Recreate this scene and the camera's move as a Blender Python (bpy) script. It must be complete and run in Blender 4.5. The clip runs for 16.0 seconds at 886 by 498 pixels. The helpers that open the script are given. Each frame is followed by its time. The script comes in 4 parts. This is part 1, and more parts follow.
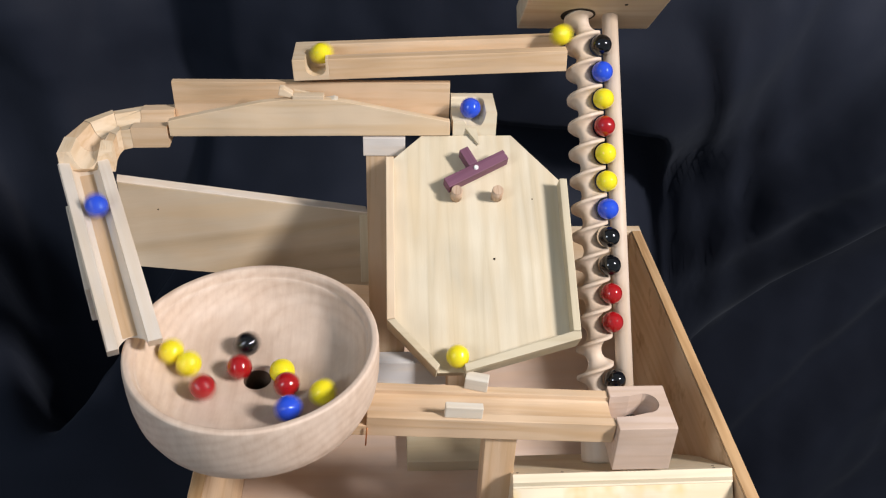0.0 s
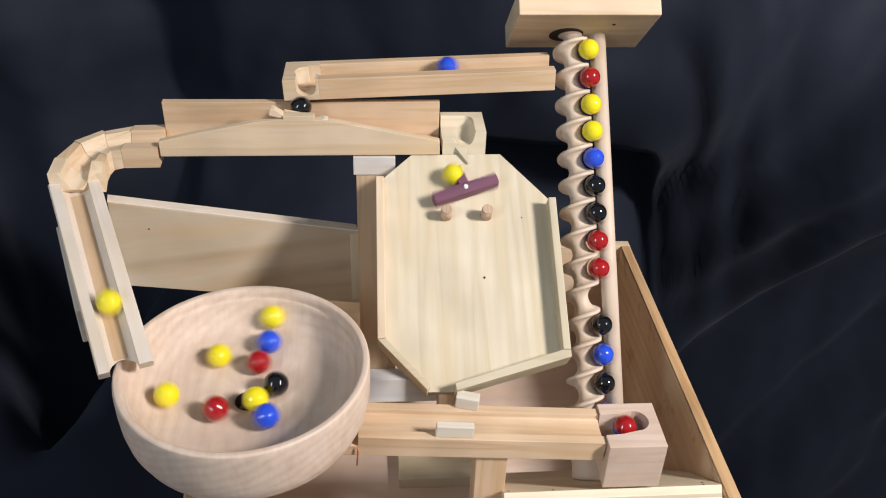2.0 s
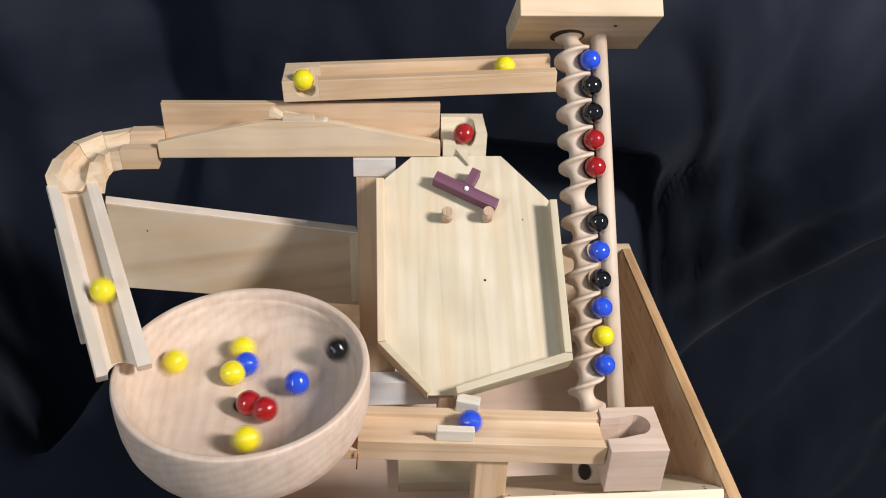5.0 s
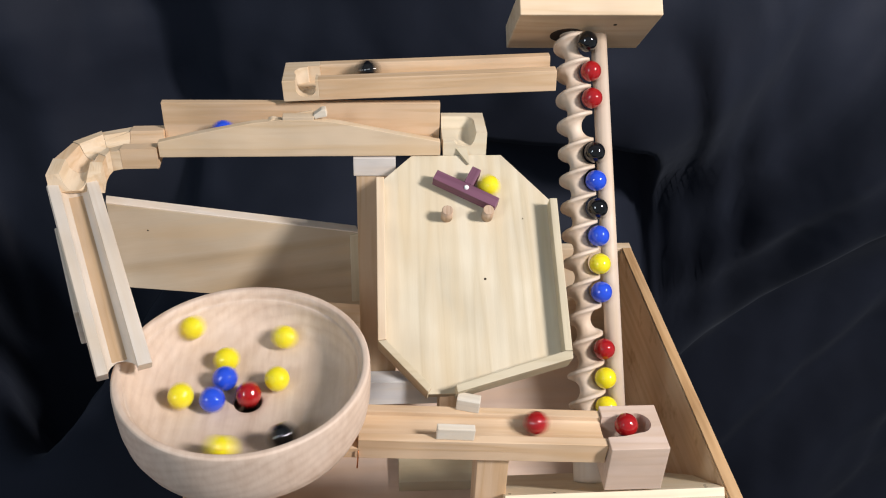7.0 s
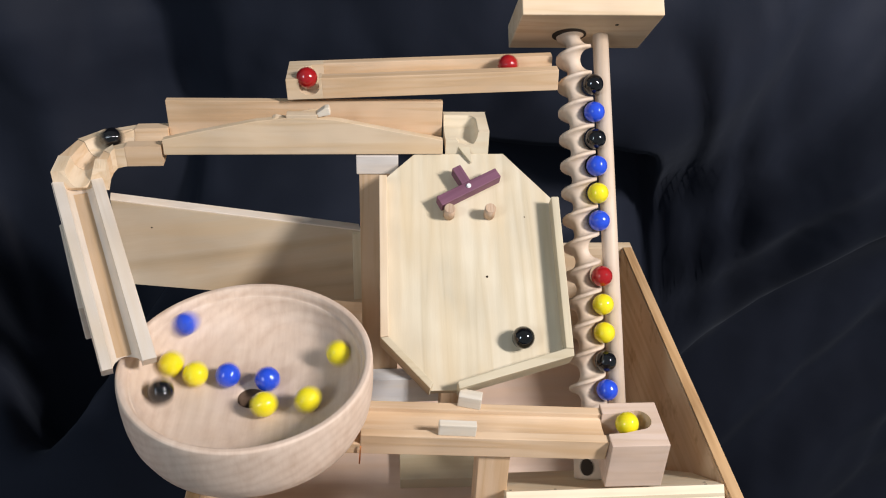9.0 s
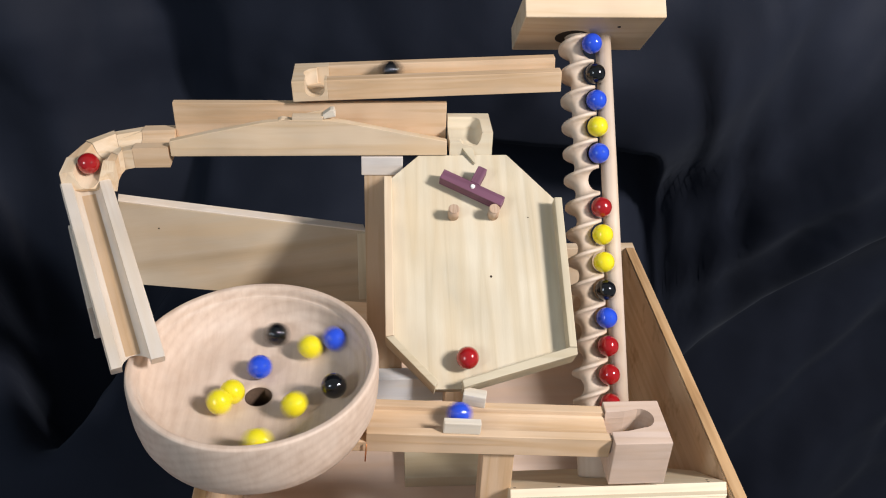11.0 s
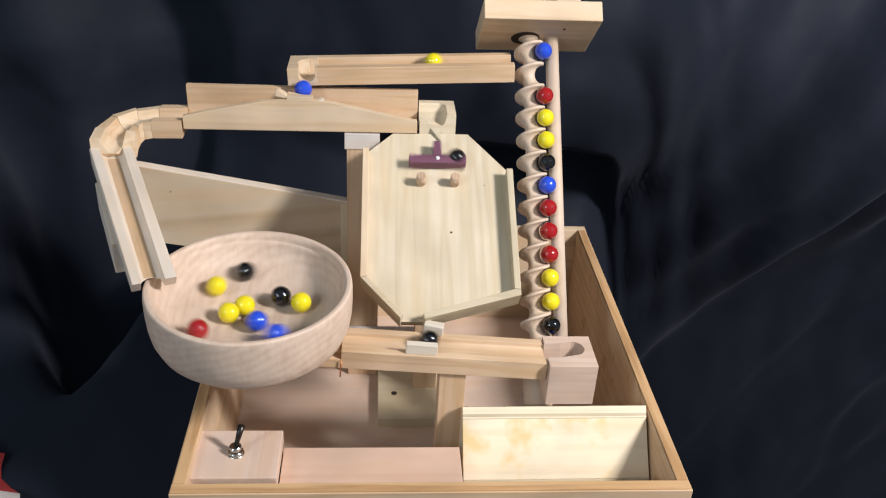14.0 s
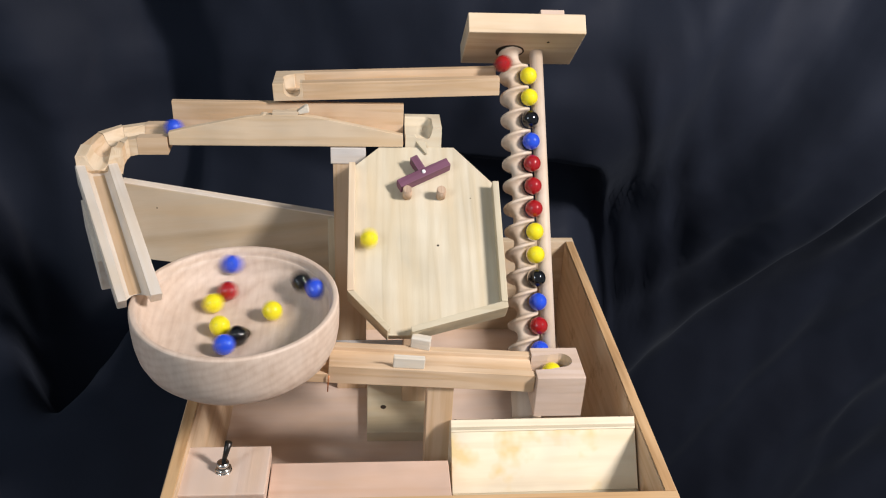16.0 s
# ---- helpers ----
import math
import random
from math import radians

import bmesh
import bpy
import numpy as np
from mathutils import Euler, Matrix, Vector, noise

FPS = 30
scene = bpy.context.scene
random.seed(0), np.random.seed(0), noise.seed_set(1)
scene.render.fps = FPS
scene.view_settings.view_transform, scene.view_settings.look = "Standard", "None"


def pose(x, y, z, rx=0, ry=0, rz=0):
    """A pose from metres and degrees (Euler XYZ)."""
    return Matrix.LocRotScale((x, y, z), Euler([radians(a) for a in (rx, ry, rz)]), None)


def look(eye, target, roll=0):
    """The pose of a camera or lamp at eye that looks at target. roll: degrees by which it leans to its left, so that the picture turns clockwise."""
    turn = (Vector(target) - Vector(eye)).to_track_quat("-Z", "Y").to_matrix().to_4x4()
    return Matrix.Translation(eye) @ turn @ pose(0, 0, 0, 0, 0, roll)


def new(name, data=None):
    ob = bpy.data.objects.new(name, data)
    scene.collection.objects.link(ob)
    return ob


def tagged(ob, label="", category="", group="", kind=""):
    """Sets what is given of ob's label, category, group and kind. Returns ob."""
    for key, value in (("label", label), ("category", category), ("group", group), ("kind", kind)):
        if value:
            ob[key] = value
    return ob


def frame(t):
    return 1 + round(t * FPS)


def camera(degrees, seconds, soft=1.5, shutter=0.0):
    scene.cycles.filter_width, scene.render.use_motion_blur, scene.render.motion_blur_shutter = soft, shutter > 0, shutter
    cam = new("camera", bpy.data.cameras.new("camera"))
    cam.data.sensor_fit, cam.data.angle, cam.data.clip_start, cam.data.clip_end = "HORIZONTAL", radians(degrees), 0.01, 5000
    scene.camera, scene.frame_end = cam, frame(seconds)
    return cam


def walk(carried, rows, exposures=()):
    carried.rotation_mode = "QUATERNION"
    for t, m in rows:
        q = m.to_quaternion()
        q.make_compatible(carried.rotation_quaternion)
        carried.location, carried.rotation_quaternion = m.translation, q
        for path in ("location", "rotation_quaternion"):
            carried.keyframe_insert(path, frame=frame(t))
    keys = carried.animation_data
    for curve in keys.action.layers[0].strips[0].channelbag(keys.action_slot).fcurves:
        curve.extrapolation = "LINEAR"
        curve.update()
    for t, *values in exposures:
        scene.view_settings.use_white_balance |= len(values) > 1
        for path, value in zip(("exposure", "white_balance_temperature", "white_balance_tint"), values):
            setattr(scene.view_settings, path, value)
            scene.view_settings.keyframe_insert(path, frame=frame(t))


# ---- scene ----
cam = camera(54.00, 16.0, soft=1.1, shutter=0.6)
walk(cam, [
    (0, look((-0.0632, -0.4971, 0.4636), (-0.0337, -0.1117, 0.2007), 2.1)),
    (0.5, look((-0.0602, -0.4920, 0.4712), (-0.0294, -0.1070, 0.2080), 2.0)),
    (1, look((-0.0606, -0.4921, 0.4722), (-0.0276, -0.1071, 0.2090), 2.0)),
    (1.5, look((-0.0610, -0.4934, 0.4730), (-0.0266, -0.1077, 0.2112), 2.2)),
    (2, look((-0.0627, -0.4955, 0.4721), (-0.0284, -0.1079, 0.2129), 2.2)),
    (2.5, look((-0.0644, -0.4960, 0.4720), (-0.0303, -0.1078, 0.2140), 2.2)),
    (3, look((-0.0642, -0.4953, 0.4721), (-0.0315, -0.1068, 0.2140), 2.1)),
    (3.5, look((-0.0647, -0.4928, 0.4687), (-0.0313, -0.1041, 0.2114), 2.2)),
    (4, look((-0.0638, -0.4922, 0.4704), (-0.0294, -0.1037, 0.2129), 2.3)),
    (6.5, look((-0.0630, -0.4923, 0.4688), (-0.0282, -0.1043, 0.2102), 2.3)),
    (7, look((-0.0633, -0.4933, 0.4687), (-0.0287, -0.1048, 0.2111), 2.2)),
    (7.5, look((-0.0646, -0.4952, 0.4689), (-0.0302, -0.1060, 0.2120), 2.2)),
    (8, look((-0.0649, -0.4964, 0.4695), (-0.0299, -0.1072, 0.2126), 2.3)),
    (8.5, look((-0.0660, -0.4977, 0.4696), (-0.0307, -0.1087, 0.2129), 2.3)),
    (9, look((-0.0652, -0.4982, 0.4684), (-0.0306, -0.1090, 0.2115), 2.4)),
    (11.5, look((-0.0674, -0.5096, 0.4711), (-0.0342, -0.1193, 0.2158), 2.2)),
    (12, look((-0.0550, -0.5437, 0.4656), (-0.0221, -0.1520, 0.2124), 2.5)),
    (12.5, look((-0.0414, -0.5908, 0.4682), (-0.0082, -0.1960, 0.2202), 3.1)),
    (13, look((-0.0481, -0.6194, 0.4680), (-0.0153, -0.2211, 0.2251), 3.3)),
    (13.5, look((-0.0534, -0.6359, 0.4690), (-0.0188, -0.2364, 0.2285), 3.5)),
    (14, look((-0.0512, -0.6436, 0.4729), (-0.0155, -0.2411, 0.2377), 3.3)),
    (14.5, look((-0.0494, -0.6437, 0.4748), (-0.0104, -0.2393, 0.2434), 3.3)),
    (15, look((-0.0473, -0.6444, 0.4755), (-0.0078, -0.2387, 0.2469), 3.1)),
    (15.5, look((-0.0483, -0.6466, 0.4759), (-0.0079, -0.2396, 0.2494), 3.0)),
    (16, look((-0.0464, -0.6445, 0.4745), (-0.0067, -0.2392, 0.2452), 2.9)),
])

# ---- light ----
world = bpy.data.worlds.new("world")
scene.world = world
world.use_nodes = True
world.node_tree.nodes["Background"].inputs[0].default_value = (0.80, 0.90, 1.0, 1)
world.node_tree.nodes["Background"].inputs[1].default_value = 0.23


def area_lamp(name, direction, distance, w, h, watts, colour):
    data = bpy.data.lights.new(name, "AREA")
    data.shape, data.size, data.size_y, data.energy, data.color = "RECTANGLE", w, h, watts, colour
    at = Vector((-0.02, 0.03, 0.1))
    ob = new(name, data)
    ob.matrix_world = look(at + Vector(direction).normalized() * distance, at)
    return ob


area_lamp("key_lamp", (0.66, -0.44, 0.60), 1.75, 0.15, 0.34, 41, (1.0, 0.935, 0.912))
area_lamp("window_lamp", (-0.59, -0.64, 0.49), 2.1, 0.26, 0.60, 11, (0.82, 0.91, 1.0))
scene.view_settings.exposure = 0.0


# ---- materials ----
def nodes_of(name):
    m = bpy.data.materials.new(name)
    m.use_nodes = True
    nt = m.node_tree
    return m, nt, nt.nodes["Principled BSDF"]


def node(nt, kind, **vals):
    n = nt.nodes.new(kind)
    for k, v in vals.items():
        n.inputs[k].default_value = v
    return n


WOODS = {}


def wood(tone, axis=0, ring=1.0, stain=None):
    """Bare softwood or hardwood with its grain along one local axis. tone: (early wood, late wood) colours."""
    key = (tone, axis, ring, stain)
    if key in WOODS:
        return WOODS[key]
    light, dark = TONES[tone]
    m, nt, bsdf = nodes_of("wood_" + tone)
    L = nt.links.new
    tc = nt.nodes.new("ShaderNodeTexCoord")
    info = nt.nodes.new("ShaderNodeObjectInfo")
    shift = node(nt, "ShaderNodeVectorMath")
    shift.operation = "MULTIPLY_ADD"
    comb = nt.nodes.new("ShaderNodeCombineXYZ")
    for i in range(3):
        L(info.outputs["Random"], comb.inputs[i])
    L(comb.outputs[0], shift.inputs[0])
    shift.inputs[1].default_value = (0.7, 0.31, 0.53)
    L(tc.outputs["Object"], shift.inputs[2])
    mp = nt.nodes.new("ShaderNodeMapping")
    s = [1.0, 1.0, 1.0]
    s[axis] = 0.05
    mp.inputs["Scale"].default_value = s
    L(shift.outputs[0], mp.inputs[0])
    big = node(nt, "ShaderNodeTexNoise", Scale=78.0 * ring, Detail=2.0, Roughness=0.5, Distortion=0.25)
    L(mp.outputs[0], big.inputs["Vector"])
    # growth rings: the noise value cut into bands
    mul = nt.nodes.new("ShaderNodeMath")
    mul.operation = "MULTIPLY"
    mul.inputs[1].default_value = 7.0
    L(big.outputs[0], mul.inputs[0])
    fr = nt.nodes.new("ShaderNodeMath")
    fr.operation = "PINGPONG"
    fr.inputs[1].default_value = 1.0
    L(mul.outputs[0], fr.inputs[0])
    fine = node(nt, "ShaderNodeTexNoise", Scale=1300.0, Detail=3.0, Roughness=0.7)
    L(mp.outputs[0], fine.inputs["Vector"])
    mix = nt.nodes.new("ShaderNodeMix")
    mix.data_type = "RGBA"
    mix.inputs["A"].default_value = (*light, 1)
    mix.inputs["B"].default_value = (*dark, 1)
    ramp = nt.nodes.new("ShaderNodeMapRange")
    ramp.inputs["From Min"].default_value = 0.35
    ramp.inputs["From Max"].default_value = 1.25
    L(fr.outputs[0], ramp.inputs["Value"])
    add = nt.nodes.new("ShaderNodeMath")
    add.operation = "MULTIPLY_ADD"
    add.inputs[1].default_value = 0.50
    add.inputs[2].default_value = -0.22
    L(fine.outputs[0], add.inputs[0])
    fac = nt.nodes.new("ShaderNodeMath")
    fac.operation = "ADD"
    fac.use_clamp = True
    L(ramp.outputs[0], fac.inputs[0])
    L(add.outputs[0], fac.inputs[1])
    L(fac.outputs[0], mix.inputs["Factor"])
    # soft blotches over the whole board
    blot = node(nt, "ShaderNodeTexNoise", Scale=17.0, Detail=2.0)
    L(shift.outputs[0], blot.inputs["Vector"])
    hue = nt.nodes.new("ShaderNodeHueSaturation")
    br = nt.nodes.new("ShaderNodeMapRange")
    br.inputs["From Min"].default_value, br.inputs["From Max"].default_value = 0.3, 0.7
    br.inputs["To Min"].default_value, br.inputs["To Max"].default_value = 0.86, 1.09
    L(blot.outputs[0], br.inputs["Value"])
    L(br.outputs[0], hue.inputs["Value"])
    L(mix.outputs["Result"], hue.inputs["Color"])
    # broad honey-coloured streaks along the grain
    long = nt.nodes.new("ShaderNodeMapping")
    s2 = [1.0, 1.0, 1.0]
    s2[axis] = 0.16
    long.inputs["Scale"].default_value = s2
    L(shift.outputs[0], long.inputs[0])
    broad = node(nt, "ShaderNodeTexNoise", Scale=62.0, Detail=3.0, Roughness=0.55, Distortion=0.4)
    L(long.outputs[0], broad.inputs["Vector"])
    take = nt.nodes.new("ShaderNodeMapRange")
    take.inputs["From Min"].default_value, take.inputs["From Max"].default_value, take.inputs["To Max"].default_value = 0.44, 0.70, 0.62
    L(broad.outputs[0], take.inputs["Value"])
    honey = nt.nodes.new("ShaderNodeMix")
    honey.data_type = "RGBA"
    honey.inputs["B"].default_value = (light[0] * 0.95, light[1] * 0.865, light[2] * 0.74, 1)
    L(take.outputs[0], honey.inputs["Factor"])
    L(hue.outputs[0], honey.inputs["A"])
    out = honey.outputs["Result"]
    if stain:
        spot = node(nt, "ShaderNodeTexNoise", Scale=stain[3], Detail=3.0, Roughness=0.6)
        L(shift.outputs[0], spot.inputs["Vector"])
        cut = nt.nodes.new("ShaderNodeMapRange")
        cut.inputs["From Min"].default_value, cut.inputs["From Max"].default_value, cut.inputs["To Max"].default_value = 0.56, 0.70, 0.75
        L(spot.outputs[0], cut.inputs["Value"])
        over = nt.nodes.new("ShaderNodeMix")
        over.data_type = "RGBA"
        over.inputs["B"].default_value = (*stain[:3], 1)
        L(cut.outputs[0], over.inputs["Factor"])
        L(out, over.inputs["A"])
        out = over.outputs["Result"]
    L(out, bsdf.inputs["Base Color"])
    bsdf.inputs["Roughness"].default_value = 0.55
    bsdf.inputs["Specular IOR Level"].default_value = 0.35
    bump = node(nt, "ShaderNodeBump", Strength=0.22, Distance=0.0006)
    L(fac.outputs[0], bump.inputs["Height"])
    L(bump.outputs[0], bsdf.inputs["Normal"])
    WOODS[key] = m
    return m


TONES = {
    "board": ((0.65, 0.58, 0.445), (0.545, 0.465, 0.325)),
    "arm": ((0.60, 0.50, 0.37), (0.46, 0.35, 0.22)),
    # light on the arm's upward-facing edge, put into a whiter tone
    "lit_top": ((0.80, 0.72, 0.63), (0.74, 0.64, 0.53)),
    "guard": ((0.72, 0.67, 0.58), (0.62, 0.56, 0.47)),
    "pine": ((0.66, 0.49, 0.33), (0.55, 0.37, 0.21)),
    "pine_pale": ((0.70, 0.56, 0.40), (0.61, 0.45, 0.28)),
    "poplar": ((0.59, 0.52, 0.38), (0.51, 0.44, 0.30)),
    "maple": ((0.64, 0.53, 0.43), (0.58, 0.46, 0.35)),
    "beech": ((0.62, 0.49, 0.41), (0.55, 0.42, 0.33)),
    "birch": ((0.66, 0.52, 0.43), (0.62, 0.47, 0.38)),
    "ply": ((0.78, 0.69, 0.52), (0.72, 0.61, 0.44)),
    "ply_pink": ((0.64, 0.46, 0.36), (0.58, 0.40, 0.30)),
    "edge": ((0.62, 0.41, 0.22), (0.38, 0.21, 0.09)),
    "heart": ((0.20, 0.085, 0.135), (0.145, 0.056, 0.096)),
    "spacer": ((0.70, 0.66, 0.62), (0.46, 0.39, 0.34)),
    "weathered_pale": ((0.77, 0.69, 0.60), (0.69, 0.59, 0.48)),
    # white with the bluish window light mixed into the colour
    "window_lit": ((0.80, 0.81, 0.82), (0.72, 0.73, 0.75)),
    "endgrain": ((0.54, 0.40, 0.29), (0.40, 0.25, 0.16)),
}


def plain(name, colour, rough=0.5, metal=0.0, coat=0.0, noise_amount=0.0, scale=200.0):
    m, nt, bsdf = nodes_of(name)
    bsdf.inputs["Base Color"].default_value = (*colour, 1)
    bsdf.inputs["Roughness"].default_value = rough
    bsdf.inputs["Metallic"].default_value = metal
    bsdf.inputs["Coat Weight"].default_value = coat
    if noise_amount:
        n = node(nt, "ShaderNodeTexNoise", Scale=scale, Detail=3.0)
        tc = nt.nodes.new("ShaderNodeTexCoord")
        nt.links.new(tc.outputs["Object"], n.inputs["Vector"])
        mr = nt.nodes.new("ShaderNodeMapRange")
        mr.inputs["To Min"].default_value, mr.inputs["To Max"].default_value = 1 - noise_amount, 1 + noise_amount
        nt.links.new(n.outputs[0], mr.inputs["Value"])
        hue = nt.nodes.new("ShaderNodeHueSaturation")
        hue.inputs["Color"].default_value = (*colour, 1)
        nt.links.new(mr.outputs[0], hue.inputs["Value"])
        nt.links.new(hue.outputs[0], bsdf.inputs["Base Color"])
    return m


def bowl_material():
    """Turned hardwood: growth rings round a pith that lies far below and runs along local y."""
    m, nt, bsdf = nodes_of("turned_maple")
    L = nt.links.new
    tc = nt.nodes.new("ShaderNodeTexCoord")
    sep = nt.nodes.new("ShaderNodeSeparateXYZ")
    L(tc.outputs["Object"], sep.inputs[0])

    def calc(op, a, b):
        n = nt.nodes.new("ShaderNodeMath")
        n.operation = op
        for i, v in enumerate((a, b)):
            if isinstance(v, float):
                n.inputs[i].default_value = v
            elif v is not None:
                L(v, n.inputs[i])
        return n.outputs[0]
    wob = node(nt, "ShaderNodeTexNoise", Scale=16.0, Detail=2.0, Roughness=0.5)
    L(tc.outputs["Object"], wob.inputs["Vector"])
    xx = calc("ADD", sep.outputs["X"], -0.09)
    zz = calc("ADD", sep.outputs["Z"], 0.13)
    r = calc("SQRT", calc("ADD", calc("MULTIPLY", xx, xx), calc("MULTIPLY", zz, zz)), None)
    r = calc("ADD", r, calc("MULTIPLY", wob.outputs[0], 0.014))
    band = calc("PINGPONG", calc("MULTIPLY", r, 300.0), 1.0)
    band = calc("POWER", band, 1.5)
    mp = nt.nodes.new("ShaderNodeMapping")
    mp.inputs["Scale"].default_value = (1.0, 0.08, 0.30)
    L(tc.outputs["Object"], mp.inputs[0])
    fine = node(nt, "ShaderNodeTexNoise", Scale=240.0, Detail=4.0, Roughness=0.6)
    L(mp.outputs[0], fine.inputs["Vector"])
    flame = node(nt, "ShaderNodeTexNoise", Scale=60.0, Detail=4.0, Roughness=0.6, Distortion=0.5)
    L(tc.outputs["Object"], flame.inputs["Vector"])
    fac = calc("ADD", calc("MULTIPLY", band, 0.17), calc("MULTIPLY", fine.outputs[0], 0.70))
    fac = calc("ADD", fac, calc("MULTIPLY", flame.outputs[0], 0.65))
    ramp = nt.nodes.new("ShaderNodeMapRange")
    ramp.inputs["From Min"].default_value, ramp.inputs["From Max"].default_value = 0.48, 1.14
    L(fac, ramp.inputs["Value"])
    mix = nt.nodes.new("ShaderNodeMix")
    mix.data_type = "RGBA"
    mix.inputs["A"].default_value = (0.69, 0.555, 0.45, 1)
    mix.inputs["B"].default_value = (0.50, 0.365, 0.275, 1)
    L(ramp.outputs[0], mix.inputs["Factor"])
    spot = node(nt, "ShaderNodeTexNoise", Scale=22.0, Detail=3.0, Roughness=0.6)
    L(tc.outputs["Object"], spot.inputs["Vector"])
    worn = nt.nodes.new("ShaderNodeMapRange")
    worn.inputs["From Min"].default_value, worn.inputs["From Max"].default_value, worn.inputs["To Max"].default_value = 0.48, 0.72, 0.55
    L(spot.outputs[0], worn.inputs["Value"])
    pale = nt.nodes.new("ShaderNodeMix")
    pale.data_type = "RGBA"
    pale.inputs["B"].default_value = (0.62, 0.52, 0.44, 1)
    L(worn.outputs[0], pale.inputs["Factor"])
    L(mix.outputs["Result"], pale.inputs["A"])
    L(pale.outputs["Result"], bsdf.inputs["Base Color"])
    bsdf.inputs["Roughness"].default_value = 0.52
    bsdf.inputs["Specular IOR Level"].default_value = 0.35
    bump = node(nt, "ShaderNodeBump", Strength=0.15, Distance=0.0005)
    L(fac, bump.inputs["Height"])
    L(bump.outputs[0], bsdf.inputs["Normal"])
    return m


def cloth_material():
    m, nt, bsdf = nodes_of("dark_cloth")
    L = nt.links.new
    tc = nt.nodes.new("ShaderNodeTexCoord")
    n = node(nt, "ShaderNodeTexNoise", Scale=6.0, Detail=4.0)
    L(tc.outputs["Object"], n.inputs["Vector"])
    mix = nt.nodes.new("ShaderNodeMix")
    mix.data_type = "RGBA"
    mix.inputs["A"].default_value = (0.0090, 0.0116, 0.0205, 1)
    mix.inputs["B"].default_value = (0.0160, 0.0203, 0.0345, 1)
    L(n.outputs[0], mix.inputs["Factor"])
    L(mix.outputs["Result"], bsdf.inputs["Base Color"])
    bsdf.inputs["Roughness"].default_value = 0.72
    bsdf.inputs["Specular IOR Level"].default_value = 0.20
    bsdf.inputs["Sheen Weight"].default_value = 0.03
    bsdf.inputs["Sheen Roughness"].default_value = 0.5
    bsdf.inputs["Sheen Tint"].default_value = (0.75, 0.85, 1.0, 1)
    crease = node(nt, "ShaderNodeTexNoise", Scale=10.0, Detail=2.0, Roughness=0.5)
    L(tc.outputs["Object"], crease.inputs["Vector"])
    creased = node(nt, "ShaderNodeBump", Strength=0.30, Distance=0.014)
    L(crease.outputs[0], creased.inputs["Height"])
    weave = node(nt, "ShaderNodeTexNoise", Scale=420.0, Detail=2.0)
    L(tc.outputs["Object"], weave.inputs["Vector"])
    bump = node(nt, "ShaderNodeBump", Strength=0.12, Distance=0.0006)
    L(weave.outputs[0], bump.inputs["Height"])
    L(creased.outputs[0], bump.inputs["Normal"])
    L(bump.outputs[0], bsdf.inputs["Normal"])
    return m


BORE_BROWN = plain("dark_brown_wood", (0.085, 0.05, 0.03), 0.85, noise_amount=0.3, scale=500)
# near-black for flat marks that paint the shade inside uncut holes
DARK = plain("hole_shade", (0.03, 0.018, 0.01), 0.9)
STEEL = plain("steel", (0.62, 0.61, 0.58), 0.22, 1.0, noise_amount=0.1, scale=600)
BLACK_METAL = plain("dark_lever", (0.035, 0.032, 0.03), 0.3, 0.7)
WHITE_PIN = plain("white_pin", (0.8, 0.8, 0.78), 0.45)
RED_CLOTH = plain("red_cloth", (0.36, 0.03, 0.03), 0.9, noise_amount=0.25, scale=300)
WHITE_CLOTH = plain("white_cloth", (0.6, 0.58, 0.55), 0.9, noise_amount=0.1, scale=300)
COPPER = plain("copper_pin", (0.75, 0.32, 0.14), 0.35, 1.0)
GLASS = {c: plain("glass_" + c, v, 0.06, 0.0, 0.6) for c, v in {
    "yellow": (0.80, 0.68, 0.015), "blue": (0.020, 0.075, 0.62), "red": (0.33, 0.008, 0.010), "black": (0.004, 0.004, 0.005)}.items()}


# ---- building helpers ----
def thing(name, m, label, category, group="", kind=""):
    ob = new(name)
    ob.empty_display_size = 0.01
    ob.matrix_world = m
    return tagged(ob, label, category, group, kind)


def part(name, bm, material, parent, label=""):
    me = bpy.data.meshes.new(name)
    bm.normal_update()
    bm.to_mesh(me)
    bm.free()
    me.materials.append(material)
    ob = new(name, me)
    if parent:
        ob.parent = parent
    if label:
        ob["label"] = label
    return ob


def solid(name, bm, material, label, category, group="", kind=""):
    return tagged(part(name, bm, material, None), label, category, group, kind)


def smooth(bm):
    for f in bm.faces:
        f.smooth = True
    return bm


def cuboid(x0, x1, y0, y1, z0, z1, bevel=0.0006, seg=2):
    bm = bmesh.new()
    bmesh.ops.create_cube(bm, size=1.0)
    for v in bm.verts:
        v.co = Vector(((x0 + x1) / 2 + v.co.x * (x1 - x0), (y0 + y1) / 2 + v.co.y * (y1 - y0), (z0 + z1) / 2 + v.co.z * (z1 - z0)))
    if bevel:
        bmesh.ops.bevel(bm, geom=bm.edges[:], offset=bevel, segments=seg, affect="EDGES", profile=0.6)
    return bm


